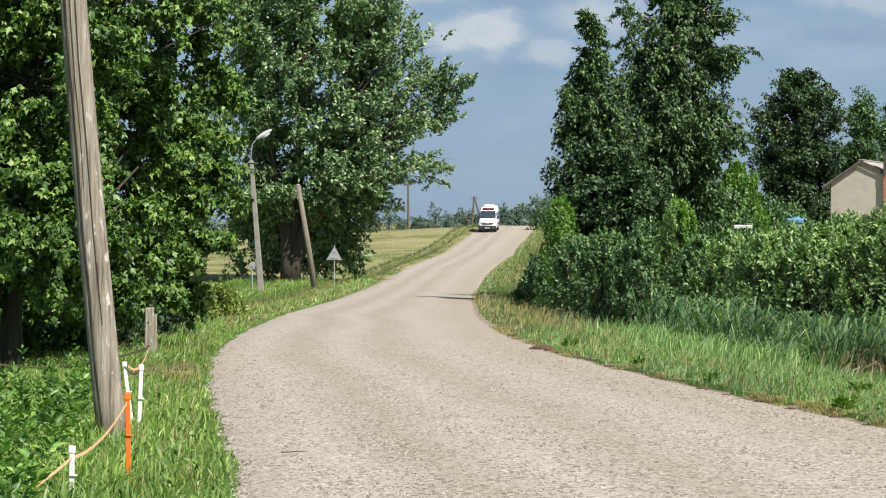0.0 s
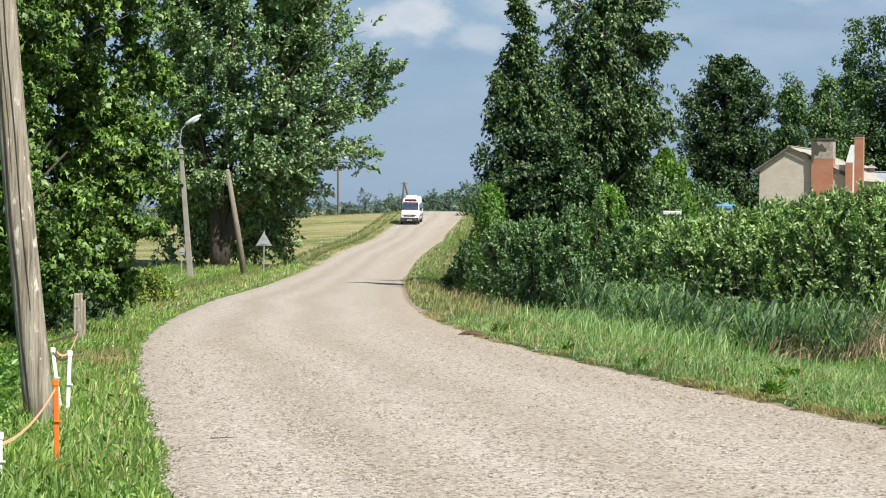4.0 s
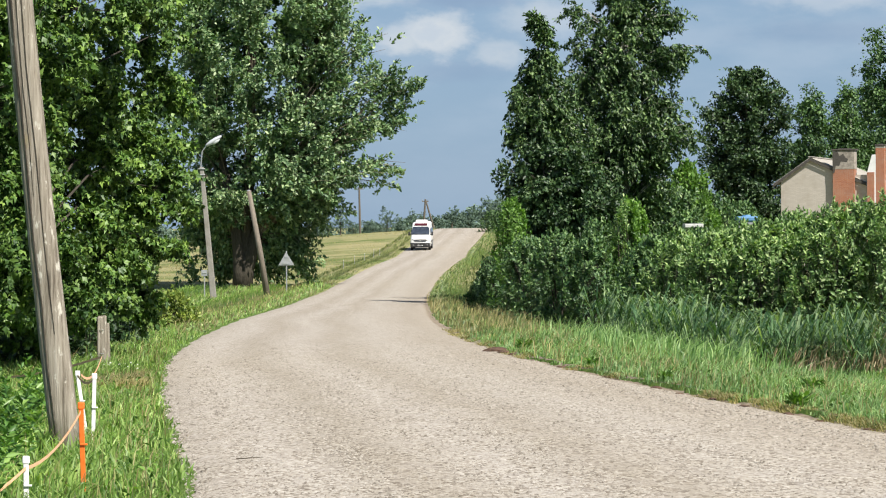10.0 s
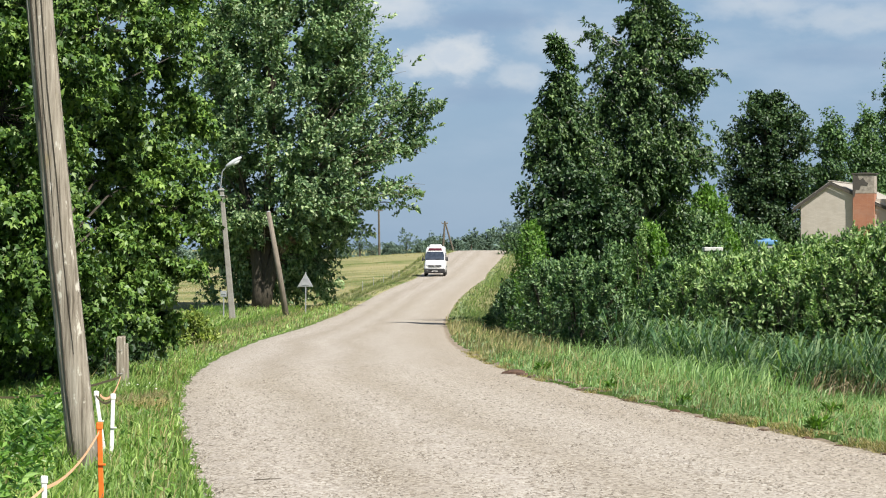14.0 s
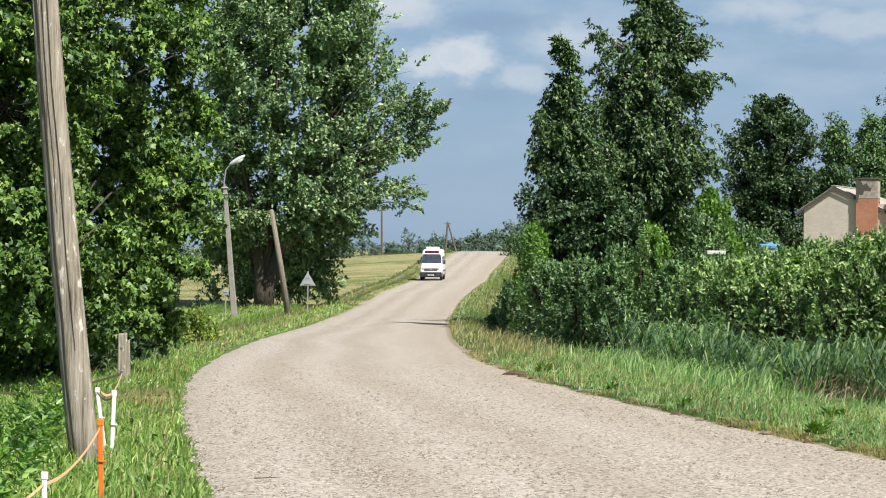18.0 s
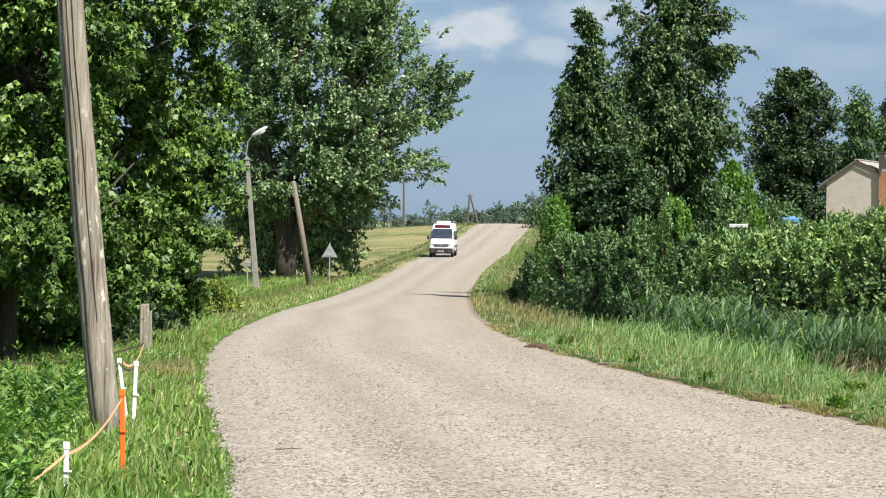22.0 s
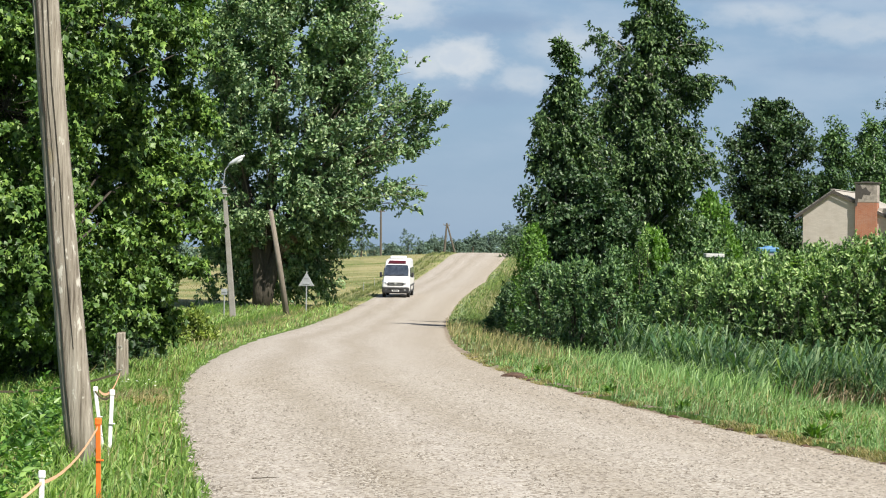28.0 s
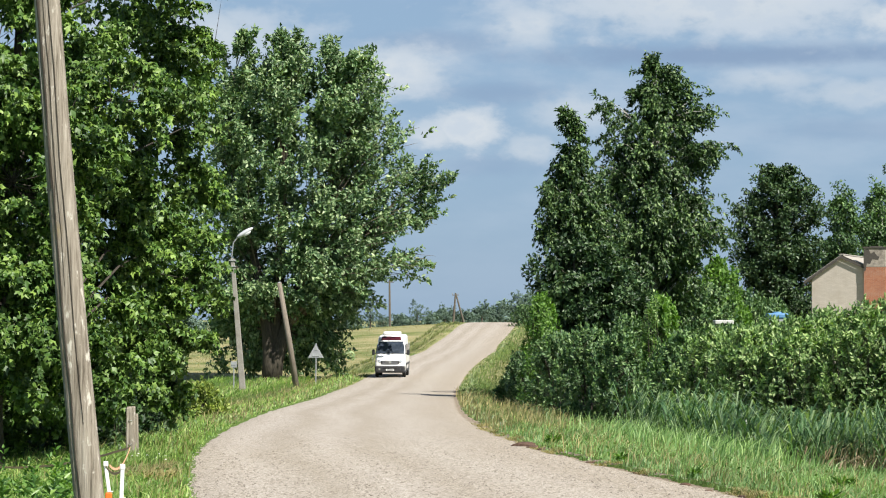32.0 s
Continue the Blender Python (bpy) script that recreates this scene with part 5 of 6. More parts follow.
def farm_house():
    D = 175.0
    x0, x1 = 25.60, 31.58            # gable wall
    base = float(land((x0 + x1) / 2, D)) - 0.3
    eave, ridge = 4.31, 5.98
    wide, deep = x1 - x0, 12.0
    mid = x0 + (27.76 - x0)
    ob = thing("farm_house", mid, D, base, "pale brick farm house with grey corrugated roof and brick chimneys", "house", turn=-20)
    l, r, e, g = x0 - mid, x1 - mid + 0.6, eave - base, ridge - base
    wall = prism([(l, 0), (r, 0), (r, e - 0.5), (0, g - 0.12), (l, e)], 0.3)
    part("gable_wall", wall, SILICATE, ob, "pale silicate brick gable wall")
    back = part("gable_wall", prism([(l, 0), (r, 0), (r, e - 0.5), (0, g - 0.12), (l, e)], 0.3), SILICATE, ob)
    back.location.y = deep
    part("side_wall", box(0.3, deep - 0.3, e, (l + 0.15, deep / 2, e / 2)), SILICATE, ob)
    part("side_wall", box(0.3, deep - 0.3, e, (r - 0.15, deep / 2, e / 2)), SILICATE, ob)
    for s, end, drop in ((-1, l - 0.55, e - 0.22), (1, r + 0.9, e - 0.75)):
        run, fall = abs(end), g - drop
        slope = part("roof_slope", corrugated(deep + 0.6, math.hypot(run, fall), "", 42, 0.035), ASBESTOS, ob, "grey corrugated sheet roof slope")
        across = Vector((s * run, 0, -fall)).normalized()
        m = Matrix((Vector((0, 1, 0)), across, Vector((0, 1, 0)).cross(across))).transposed().to_4x4()
        if m.to_3x3().col[2].z < 0:
            m = Matrix((Vector((0, -1, 0)), across, Vector((0, -1, 0)).cross(across))).transposed().to_4x4()
        slope.matrix_basis = Matrix.Translation((0, deep / 2, g + 0.03)) @ m
        part("barge_board", prism([(0, g - 0.02), (end, drop - 0.02), (end, drop - 0.22), (0, g - 0.22)], 0.05), DARK_TIMBER, ob).location.y = -0.33
    part("ridge_cap", box(0.35, deep + 0.6, 0.08, (0, deep / 2, g + 0.06), 0.03), ASBESTOS, ob)

    def chimney(cx, cy, w, d, top, rendered, label):
        c = part("chimney", box(w, d, top - rendered, (cx, cy, (top - rendered) / 2)), RED_BRICK, ob, label)
        part("chimney_head", box(w * 1.03, d * 1.03, rendered, (cx, cy, top - rendered / 2), 0.03), RENDER, c, "sooty rendered chimney head")
        part("chimney_cap", box(w * 1.16, d * 1.16, 0.1, (cx, cy, top + 0.05), 0.02), DARK_TIMBER, c)
        if rendered > 0.5:
            soot = prism([(-0.5 * w, 0.0), (-0.30 * w, 0.10), (-0.18 * w, -0.28), (-0.02 * w, -0.12), (0.10 * w, -0.42), (0.22 * w, -0.5), (0.16 * w, -0.72), (-0.12 * w, -0.66), (-0.2 * w, -1.0), (-0.36 * w, -0.95), (-0.42 * w, -1.5), (-0.5 * w, -1.5)], 0.008)
            part("soot_stain", soot, DARK_TIMBER, c, "black soot streak").location = (cx, cy - d * 0.515 - 0.006, top - 0.12)
        part("flue", box(w * 0.5, d * 0.5, 0.06, (cx, cy, top + 0.13)), DARK_TIMBER, c)

    k = 175.0 / 4300
    chimney((1526 - 1466) * k, -0.02, 1.55, 0.9, 6.47 - base, 6.47 - 5.12, "broad red brick chimney stack with rendered top")
    # lower wing between the chimneys, with a whitewashed step
    part("wing_wall", box(1.9, 2.0, 4.72 - base, ((1562 - 1466) * k, 0.9, (4.72 - base) / 2)), SILICATE, ob)
    part("brick_pier", prism([((1567 - 1466) * k, 0), ((1583 - 1466) * k, 0), ((1583 - 1466) * k, 6.14 - base), ((1576 - 1466) * k, 6.14 - base), ((1567 - 1466) * k, 4.80 - base)], 1.0), WHITE_WASH, ob, "whitewashed sloping pier")
    part("brick_wall", box(0.5, 0.5, 4.88 - base, ((1574 - 1466) * k, -0.35, (4.88 - base) / 2)), RED_BRICK, ob)
    chimney((1590 - 1466) * k, -0.2, 0.62, 0.6, 6.75 - base, 0.16, "slim red brick chimney")

    # long low shed with pale tin roof
    sx0, sx1 = 36.72, 60.28
    sy = 194.0
    ridge_z, eave_z = 4.61, 2.99
    sb = float(land((sx0 + sx1) / 2, sy)) - 0.3
    shed = thing("long_shed", sx0, sy, sb, "long low farm shed with a pale tin roof", "shed", turn=0)
    L = sx1 - sx0
    part("front_wall", box(L - 0.6, 0.25, eave_z - sb - 0.45, (L / 2, 1.2, (eave_z - sb - 0.45) / 2)), DARK_TIMBER, shed, "dark shaded timber front")
    part("side_wall", box(0.25, 7.0, eave_z - sb - 0.3, (0.4, 4.6, (eave_z - sb - 0.3) / 2)), SILICATE, shed)
    part("side_wall", box(0.25, 7.0, eave_z - sb - 0.3, (L - 0.4, 4.6, (eave_z - sb - 0.3) / 2)), SILICATE, shed)
    part("back_wall", box(L - 0.6, 0.25, eave_z - sb - 0.3, (L / 2, 8.2, (eave_z - sb - 0.3) / 2)), SILICATE, shed)
    for s in (1, -1):
        run, fall = 4.6, ridge_z - eave_z
        across = Vector((0, -s * run, -fall)).normalized()
        way = Vector((s, 0, 0))
        m = Matrix((way, across, way.cross(across))).transposed().to_4x4()
        if m.to_3x3().col[2].z < 0:
            m = Matrix((-way, across, (-way).cross(across))).transposed().to_4x4()
        slope = part("roof_slope", corrugated(L, math.hypot(run, fall), "", 60, 0.008), PALE_TIN, shed, "pale standing-seam tin roof slope")
        slope.matrix_basis = Matrix.Translation((L / 2, 4.6, ridge_z - sb)) @ m
    part("ridge_cap", box(L, 0.4, 0.07, (L / 2, 4.6, ridge_z - sb + 0.03), 0.02), PALE_TIN, shed)
    part("eave_board", box(L, 0.06, 0.2, (L / 2, 0.05, eave_z - sb - 0.12)), DUSTY_WHITE, shed)
    for px in (1604, 1618, 1630, 1790, 1943):
        vx = (px - 784) * 194.0 / 4300 - sx0
        if vx < 0.3:
            vx = 0.5
        vent = part("roof_vent", tube([(vx, 4.6, ridge_z - sb - 0.1), (vx, 4.6, ridge_z - sb + 0.32)], [0.34, 0.34], 10), RENDER, shed, "squat brown roof vent")
        part("vent_cap", tube([(vx, 4.6, ridge_z - sb + 0.32), (vx, 4.6, ridge_z - sb + 0.55)], [0.62, 0.12], 10), RENDER, vent)


farm_house()


def yard_things():
    # stand-ins behind the bushes for an unidentified blue top and a pale panel
    x, y = 13.19, 100
    z = float(land(x, y))
    top = 1.67 - z
    ob = thing("blue_topped_box", x, y, z, "low blue-topped box on a grey stand behind the bushes", "water tank")
    part("stand", box(0.8, 0.7, top - 0.22, (0, 0, (top - 0.22) / 2), 0.03), GALV, ob)
    part("tank", box(0.86, 0.8, 0.22, (0, 0, top - 0.11), 0.06), BLUE, ob, "blue rounded top")
    part("lid", tube([(0, 0, top), (0, 0, top + 0.06)], [0.2, 0.18], 12), BLUE, ob)
    x, y = 10.76, 98
    z = float(land(x, y))
    top = 1.38 - z
    ob = thing("pale_flat_box", x, y, z, "pale flat-topped box on dark legs behind the bushes", "trailer")
    part("bed", box(0.75, 1.0, 0.16, (0, 0, top - 0.08), 0.03), DUSTY_WHITE, ob)
    part("chassis", box(0.6, 0.8, 0.2, (0, 0, top - 0.25), 0.02), DARK_TIMBER, ob)
    for sx in (-0.25, 0.25):
        part("leg", box(0.12, 0.7, top - 0.34, (sx, 0, (top - 0.34) / 2), 0.02), DARK_TIMBER, ob)


yard_things()


# ---- grass, reeds and weeds ----
def ease(x, y):
    """Grass stands shorter at the gravel, and in patches."""
    away = np.abs(x - glide(LINE, y)) - HALF
    return np.clip(0.4 + away * 0.75, 0.4, 1.0) * (0.85 + 0.35 * wobble(x, y, 0.9))


def verge():
    rnd = np.random.default_rng(31)
    x, y = scatter(70000, 9.5, 60, -0.04, -7.0, 1)
    keep = (x - glide(LINE, y) > -HALF - 1.3) | (y > 27) | (wobble(x, y, 0.5) < -0.1) | (rnd.random(len(x)) < 0.3)
    x, y = x[keep], y[keep]
    tagged(new("verge_grass", blades("verge_grass", x, y, np.interp(y, [9.5, 60], [0.22, 0.30]) * ease(x, y), np.interp(y, [9.5, 60], [0.015, 0.026]), GRASS, 2, wind=(0.05, 0.1))), "lush green verge grass beside the gravel", "grass", kind="stuff")
    x, y = scatter(130000, 15, 56, -0.03, 10.5, 3)
    keep = wobble(x, y, 0.35) + 0.8 * wobble(x, y, 1.1) > -0.55
    x, y = x[keep], y[keep]
    tagged(new("verge_grass", blades("verge_grass", x, y, np.interp(y, [16, 60], [0.17, 0.27]) * ease(x, y) * (1 + 0.5 * wobble(x, y, 0.35)), np.interp(y, [16, 60], [0.010, 0.022]), SOFT, 4, 0.55)), "soft green windblown grass on the road bank", "grass", kind="stuff")
    for u0, u1, y1, n, s, mat in ((-0.1, -9.0, 150, 20000, 5, GRASS), (-0.1, -2.6, 280, 11000, 55, OLIVE), (0.1, 9.0, 270, 20000, 6, ROUGH), (0.1, 5.0, 290, 12000, 56, OLIVE)):
        x, y = scatter(n, 58, y1, u0, u1, s)
        tagged(new("far_grass", blades("far_grass", x, y, (0.30 if mat is OLIVE else 0.40) * ease(x, y) ** 1.4, np.interp(y, [58, 270], [0.03, 0.07]), mat, s)), "rough green grass along the far road", "grass", kind="stuff")
    x, y = scatter(9000, 14, 150, -0.1, -6.0, 7)
    tagged(new("dry_grass", blades("dry_grass", x, y, np.interp(y, [17, 150], [0.28, 0.45]), np.interp(y, [17, 150], [0.006, 0.04]), DRY, 8)), "dry straw-coloured grass stalks in the verge", "grass", kind="stuff")
    x, y = scatter(4500, 17, 110, 0.05, 3.0, 9)
    tagged(new("dry_grass", blades("dry_grass", x, y, np.interp(y, [17, 150], [0.22, 0.7]), np.interp(y, [17, 150], [0.006, 0.04]), DRY, 10)), "dry straw-coloured stalks at the gravel's edge", "grass", kind="stuff")
    # matted dead grass that hangs over the turf's edge
    x, y = scatter(20000, 15, 62, -0.13, 0.22, 19)
    keep = wobble(x, y, 0.9) + np.interp(y, [18, 32], [0.35, -0.2]) > 0.1
    x, y = x[keep], y[keep]
    tagged(new("dead_grass", blades("dead_grass", x, y, np.interp(y, [15, 60], [0.06, 0.12]), np.interp(y, [15, 60], [0.005, 0.014]), DRY, 20, 0.9, (-0.9, -0.1))), "matted brown dead grass at the turf's edge", "grass", kind="stuff")
    x, y = scatter(22000, 150, 290, -2.4, -45.0, 11)
    tagged(new("meadow_grass", blades("meadow_grass", x, y, 0.11, 0.05, DRY, 12)), "straw-coloured meadow grass beyond the poplar", "grass", kind="stuff")


verge()


def reed_leaves(x, y, height, seed, mat=None, long=1.0, wide_by=1.0):
    """Upright stalks with long arching leaves set on both sides."""
    rnd = np.random.default_rng(seed)
    n, k = len(x), 7
    root = np.stack([x, y, land(x, y) - 0.02], 1)
    h = height * (0.7 + 0.5 * rnd.random(n))
    lean = rnd.standard_normal((n, 2)) * 0.16 + (-0.10, 0.0)
    top = root + np.stack([lean[:, 0] * h, lean[:, 1] * h, h], 1)
    side = np.array((0.006, 0.003, 0.0))
    stalk = np.stack([root - side, root + side, root * 0.4 + top * 0.6 - side * 0.8, root * 0.4 + top * 0.6 + side * 0.8, top], 1).reshape(-1, 3)
    f = (0.22 + 0.75 * (np.arange(k) + rnd.random((n, k))) / k)
    at = root[:, None] + (top - root)[:, None] * f[..., None]
    a = rnd.standard_normal((n, 1)) * 0.5 + np.arange(k) * math.pi * (rnd.random((n, 1)) < 0.6) + rnd.standard_normal((n, k)) * 0.6
    out = np.stack([np.cos(a), np.sin(a), 0 * a], -1)
    wide = np.stack([-np.sin(a), np.cos(a), 0 * a], -1) * wide_by * (0.007 + 0.008 * rnd.random((n, k)))[..., None]
    ln = long * (0.17 + 0.19 * rnd.random((n, k)))[..., None]
    up = np.array((0, 0, 1.0))
    mid = at + out * ln * 0.42 + up * ln * (0.62 + 0.20 * rnd.random((n, k, 1)))
    tip = at + out * ln * 1.00 + up * ln * (0.50 + 0.30 * rnd.standard_normal((n, k, 1)))
    leaf = np.stack([at - wide * 0.6, at + wide * 0.6, mid - wide, mid + wide, tip], 2).reshape(-1, 3)
    v = np.concatenate([stalk, leaf])
    i = np.arange(n + n * k)[:, None] * 5
    return mesh_of("reed_bed", v, np.concatenate([i + (0, 1, 3), i + (0, 3, 2), i + (2, 3, 4)], 0), mat or REED)


def reeds():
    x, y = scatter(4600, 45.5, 58, 3.4, 12.0, 13)
    keep = (wobble(x, y, 0.7) > -0.1) & (wobble(x, y, 2.3) > -0.25) & (np.random.default_rng(77).random(len(x)) < np.interp(x - glide(LINE, y), [8.6, 11.6], [1.0, 0.12]))
    x, y = x[keep], y[keep]
    tagged(new("reed_bed", reed_leaves(x, y, 0.84 + 0.30 * wobble(x, y, 1.1), 14, None, 1.45, 1.7)), "tall grey-green reeds in the roadside ditch", "reeds", kind="stuff")
    x, y = scatter(13000, 46.0, 55, 5.4, 15.5, 15)
    keep = (wobble(x, y, 1.3) > -0.3) & (np.random.default_rng(78).random(len(x)) < np.interp(x - glide(LINE, y), [8.4, 12.0], [0.06, 1.0]))
    x, y = x[keep], y[keep]
    tagged(new("withered_reeds", blades("withered_reeds", x, y, 0.66 + 0.25 * wobble(x, y, 0.8), 0.022, BROWN, 16, 0.45, (0.65, 0.05))), "withered brown reeds and grass below the willows", "reeds", kind="stuff")

    x, y = scatter(5000, 37, 62, 1.6, 4.2, 33)
    keep = wobble(x, y, 1.0) > 0.1
    x, y = x[keep], y[keep]
    tagged(new("tall_grass", blades("tall_grass", x, y, 0.52, 0.02, SOFT, 34, 0.3)), "tall soft green grass before the bushes", "grass", kind="stuff")
    # a rank tuft where the ditch comes near the road
    for n, h, mat, seed, label in ((1500, 0.55, ROUGH, 35, "rank dark green tuft of long grass"), (700, 0.50, DRY, 36, "yellowed long stalks in the rank tuft")):
        x, y = scatter(n, 33.5, 40, 6.9, 10.0, seed)
        keep = wobble(x, y, 0.8) > -0.1
        tagged(new("tall_grass", blades("tall_grass", x[keep], y[keep], h, 0.014, mat, seed + 5, 0.4, (0.3, 0.0))), label, "grass", kind="stuff")


reeds()


def stones():
    """Loose chips on the gravel near the camera."""
    rnd = np.random.default_rng(17)
    n = 120000
    y = 9.5 * (50 / 9.5) ** rnd.random(n)
    u = rnd.uniform(-1, 1, n) * (HALF + 0.03)
    loose = 0.55 + 0.45 * np.cos(u * 4.4 + 0.6 * wobble(u, y, 6.0))
    keep = rnd.random(n) < loose
    keep &= rnd.random(n) < np.clip((50 - y) / 22, 0, 1)
    y, u, n = y[keep], u[keep], int(keep.sum())
    x = glide(LINE, y) + u
    z = glide(RISE, y) + 0.05 * (1 - (u / HALF) ** 2)
    r = ((0.004 + 0.012 * rnd.random(n) ** 2.3) * np.interp(y, [9.5, 50], [0.8, 1.7]))[:, None]
    c = np.stack([x, y, z], 1)
    a = rnd.random(n) * 6.28
    d1 = np.stack([np.cos(a), np.sin(a), 0 * a], 1) * r * (0.8 + 0.5 * rnd.random((n, 1)))
    d2 = np.stack([-np.sin(a), np.cos(a), 0 * a], 1) * r
    up = np.array((0, 0, 1.0)) * r * 0.8
    v = np.stack([c - d1, c + d2, c + d1, c - d2, c + up + d2 * 0.2], 1).reshape(-1, 3)
    i = np.arange(n)[:, None] * 5
    f = np.concatenate([i + (0, 3, 4), i + (3, 2, 4), i + (2, 1, 4), i + (1, 0, 4)], 0)
    m, nt, b = material("gravel_chips", 0.9, 0.2)
    g = nt.nodes.new("ShaderNodeNewGeometry")
    nt.links.new(ramp(nt, ((0.0, (0.117, 0.101, 0.081)), (0.5, (0.288, 0.261, 0.221)), (1.0, (0.370, 0.340, 0.296))), g.outputs["Random Per Island"]), b.inputs["Base Color"])
    tagged(new("gravel_chips", mesh_of("gravel_chips", v, f, m)), "loose pale gravel chips on the road", "gravel", kind="stuff")


stones()


def weeds():
    """Broad-leaved weeds under the leaning pole and along the gravel."""
    rnd = np.random.default_rng(23)
    for n, y0, y1, u0, u1, h, seed in ((3500, 11, 60, -0.2, -3.0, 0.18, 2), (1500, 18, 60, 0.3, 4.0, 0.2, 3), (700, 14, 26, 0.05, 0.9, 0.12, 4)):
        x, y = scatter(n, y0, y1, u0, u1, 60 + seed)
        keep = wobble(x, y, 0.55) > -0.15
        x, y = x[keep], y[keep]
        at = np.stack([x, y, land(x, y) + h * rnd.random(len(x)) ** 0.8], 1)
        tip = rnd.standard_normal((len(x), 3)) + (0, 0, 0.25)
        tagged(new("weed_leaves", leaf_mesh("weed_leaves", at, tip, 0.050, 0.026, BRIGHT, rnd)), "broad-leaved green weeds among the verge grass", "weeds", kind="stuff")

    # leafy plants in clumps under the pole: stems with leaves in crossed pairs
    x, y = scatter(2300, 11, 27, -1.25, -5.8, 65)
    keep = wobble(x, y, 0.4) > -0.05
    x, y = x[keep], y[keep]
    n, per = len(x), 20
    top = np.stack([rnd.normal(0, 0.06, n), rnd.normal(0, 0.06, n), 0.40 + 0.16 * wobble(x, y, 0.3) + rnd.normal(0, 0.09, n)], 1)
    root = np.stack([x, y, land(x, y) - 0.02], 1)
    f = 0.25 + 0.75 * (np.arange(per)[None] // 2 + 1) * 2 / per
    at = root[:, None] + top[:, None] * f[..., None]
    turn = rnd.random((n, 1)) * 6.28 + (np.arange(per) % 2) * math.pi + (np.arange(per) // 2) * 1.57 + rnd.normal(0, 0.25, (n, per))
    tip = np.stack([np.cos(turn), np.sin(turn), 0.9 * f - 0.05 + rnd.normal(0, 0.3, (n, per))], -1)
    up = np.tile((0.0, 0.0, 1.0), (n * per, 1))
    tagged(new("weed_plants", leaf_mesh("weed_plants", at.reshape(-1, 3), tip.reshape(-1, 3), 0.078, 0.033, WEED, rnd, up, 0.6)), "leafy upright green weeds below the leaning pole", "weeds", kind="stuff")
    x, y = scatter(2600, 31, 35, -0.3, -1.1, 67)
    tagged(new("dry_grass", blades("dry_grass", x, y, 0.20, 0.014, DRY, 68, 0.6)), "dry straw-coloured patch in the verge", "grass", kind="stuff")

    x, y = scatter(1000, 33.6, 36.2, -0.4, -1.7, 69)
    tagged(new("tall_grass", blades("tall_grass", x, y, 0.36, 0.016, GRASS, 70, 0.3)), "taller green grass round the old fence post", "grass", kind="stuff")


weeds()


def dock(x, y, size, seed):
    """A leafy dock plant: a rosette of long leaves."""
    rnd = np.random.default_rng(seed)
    ob = thing("dock_plant", x, y, float(land(x, y)), "leafy green dock plant at the gravel's edge", "plant", "roadside dock plants")
    n = 60
    a = rnd.random(n) * 6.28
    at = np.stack([np.cos(a), np.sin(a), 0 * a], 1) * (size * 0.35 * rnd.random((n, 1)))
    at[:, 2] = size * 0.5 * rnd.random(n)
    tip = np.stack([np.cos(a), np.sin(a), 0.6 + 0.5 * rnd.random(n)], 1)
    part("leaves", leaf_mesh("leaves", at, tip, size * 0.45, size * 0.16, BRIGHT, rnd), BRIGHT, ob)
    part("stalk", tube([(0, 0, 0), (0.01, 0, size * 0.7)], [0.006, 0.003], 5), BARK, ob)


for k, (y, u, size) in enumerate(((24.4, 0.25, 0.24), (31.0, 0.3, 0.2), (36.5, 0.35, 0.2), (45.0, 0.4, 0.3), (28.0, 1.4, 0.24))):
    dock(float(glide(LINE, y)) + HALF + u, y, size, 80 + k)


def flowers():
    """Small white umbels and yellow heads in the verge."""
    rnd = np.random.default_rng(41)
    for n, y0, y1, u0, u1, r, h, seed in ((50, 34.5, 37.5, -0.35, -1.1, 0.022, 0.20, 71),):
        x, y = scatter(n, y0, y1, u0, u1, seed)
        keep = wobble(x, y, 0.6) > 0.3
        x, y = x[keep], y[keep]
        z = land(x, y) + h * (0.7 + 0.5 * rnd.random(len(x)))
        c = np.stack([x, y, z], 1)
        k = [np.array((math.cos(a) * r, math.sin(a) * r, 0.0)) for a in (0, 1.26, 2.51, 3.77, 5.03)]
        v = np.stack([c + (0, 0, r * 0.5)] + [c + q for q in k], 1).reshape(-1, 3)
        i = np.arange(len(x))[:, None] * 6
        f = np.concatenate([i + (0, 1 + j, 1 + (j + 1) % 5) for j in range(5)], 0)
        tagged(new("white_flowers", mesh_of("white_flowers", v, f, FLOWER)), "small white flower heads among the grass", "flowers", kind="stuff")


flowers()


def fallen_twig(x, y, size, seed):
    rnd = random.Random(seed)
    z = float(glide(RISE, y)) + 0.045
    ob = thing("fallen_twig", x, y, z, "dry brown twig lying on the gravel", "twig", "fallen twigs")
    p = [Vector((0, 0, 0))]
    for k in range(4):
        p.append(p[-1] + Vector((size * 0.25, rnd.uniform(-0.1, 0.25) * size, 0.004 * (k % 2))))
    part("stem", tube(p, [0.006, 0.005, 0.005, 0.004, 0.002], 5), BARK, ob)
    part("side_shoot", tube([p[2], p[2] + Vector((size * 0.12, size * 0.3, 0.01))], [0.004, 0.002], 5), BARK, ob)


for k, (x, y, size) in enumerate(((-1.42, 18.0, 0.2),)):
    fallen_twig(x, y, size, 50 + k)


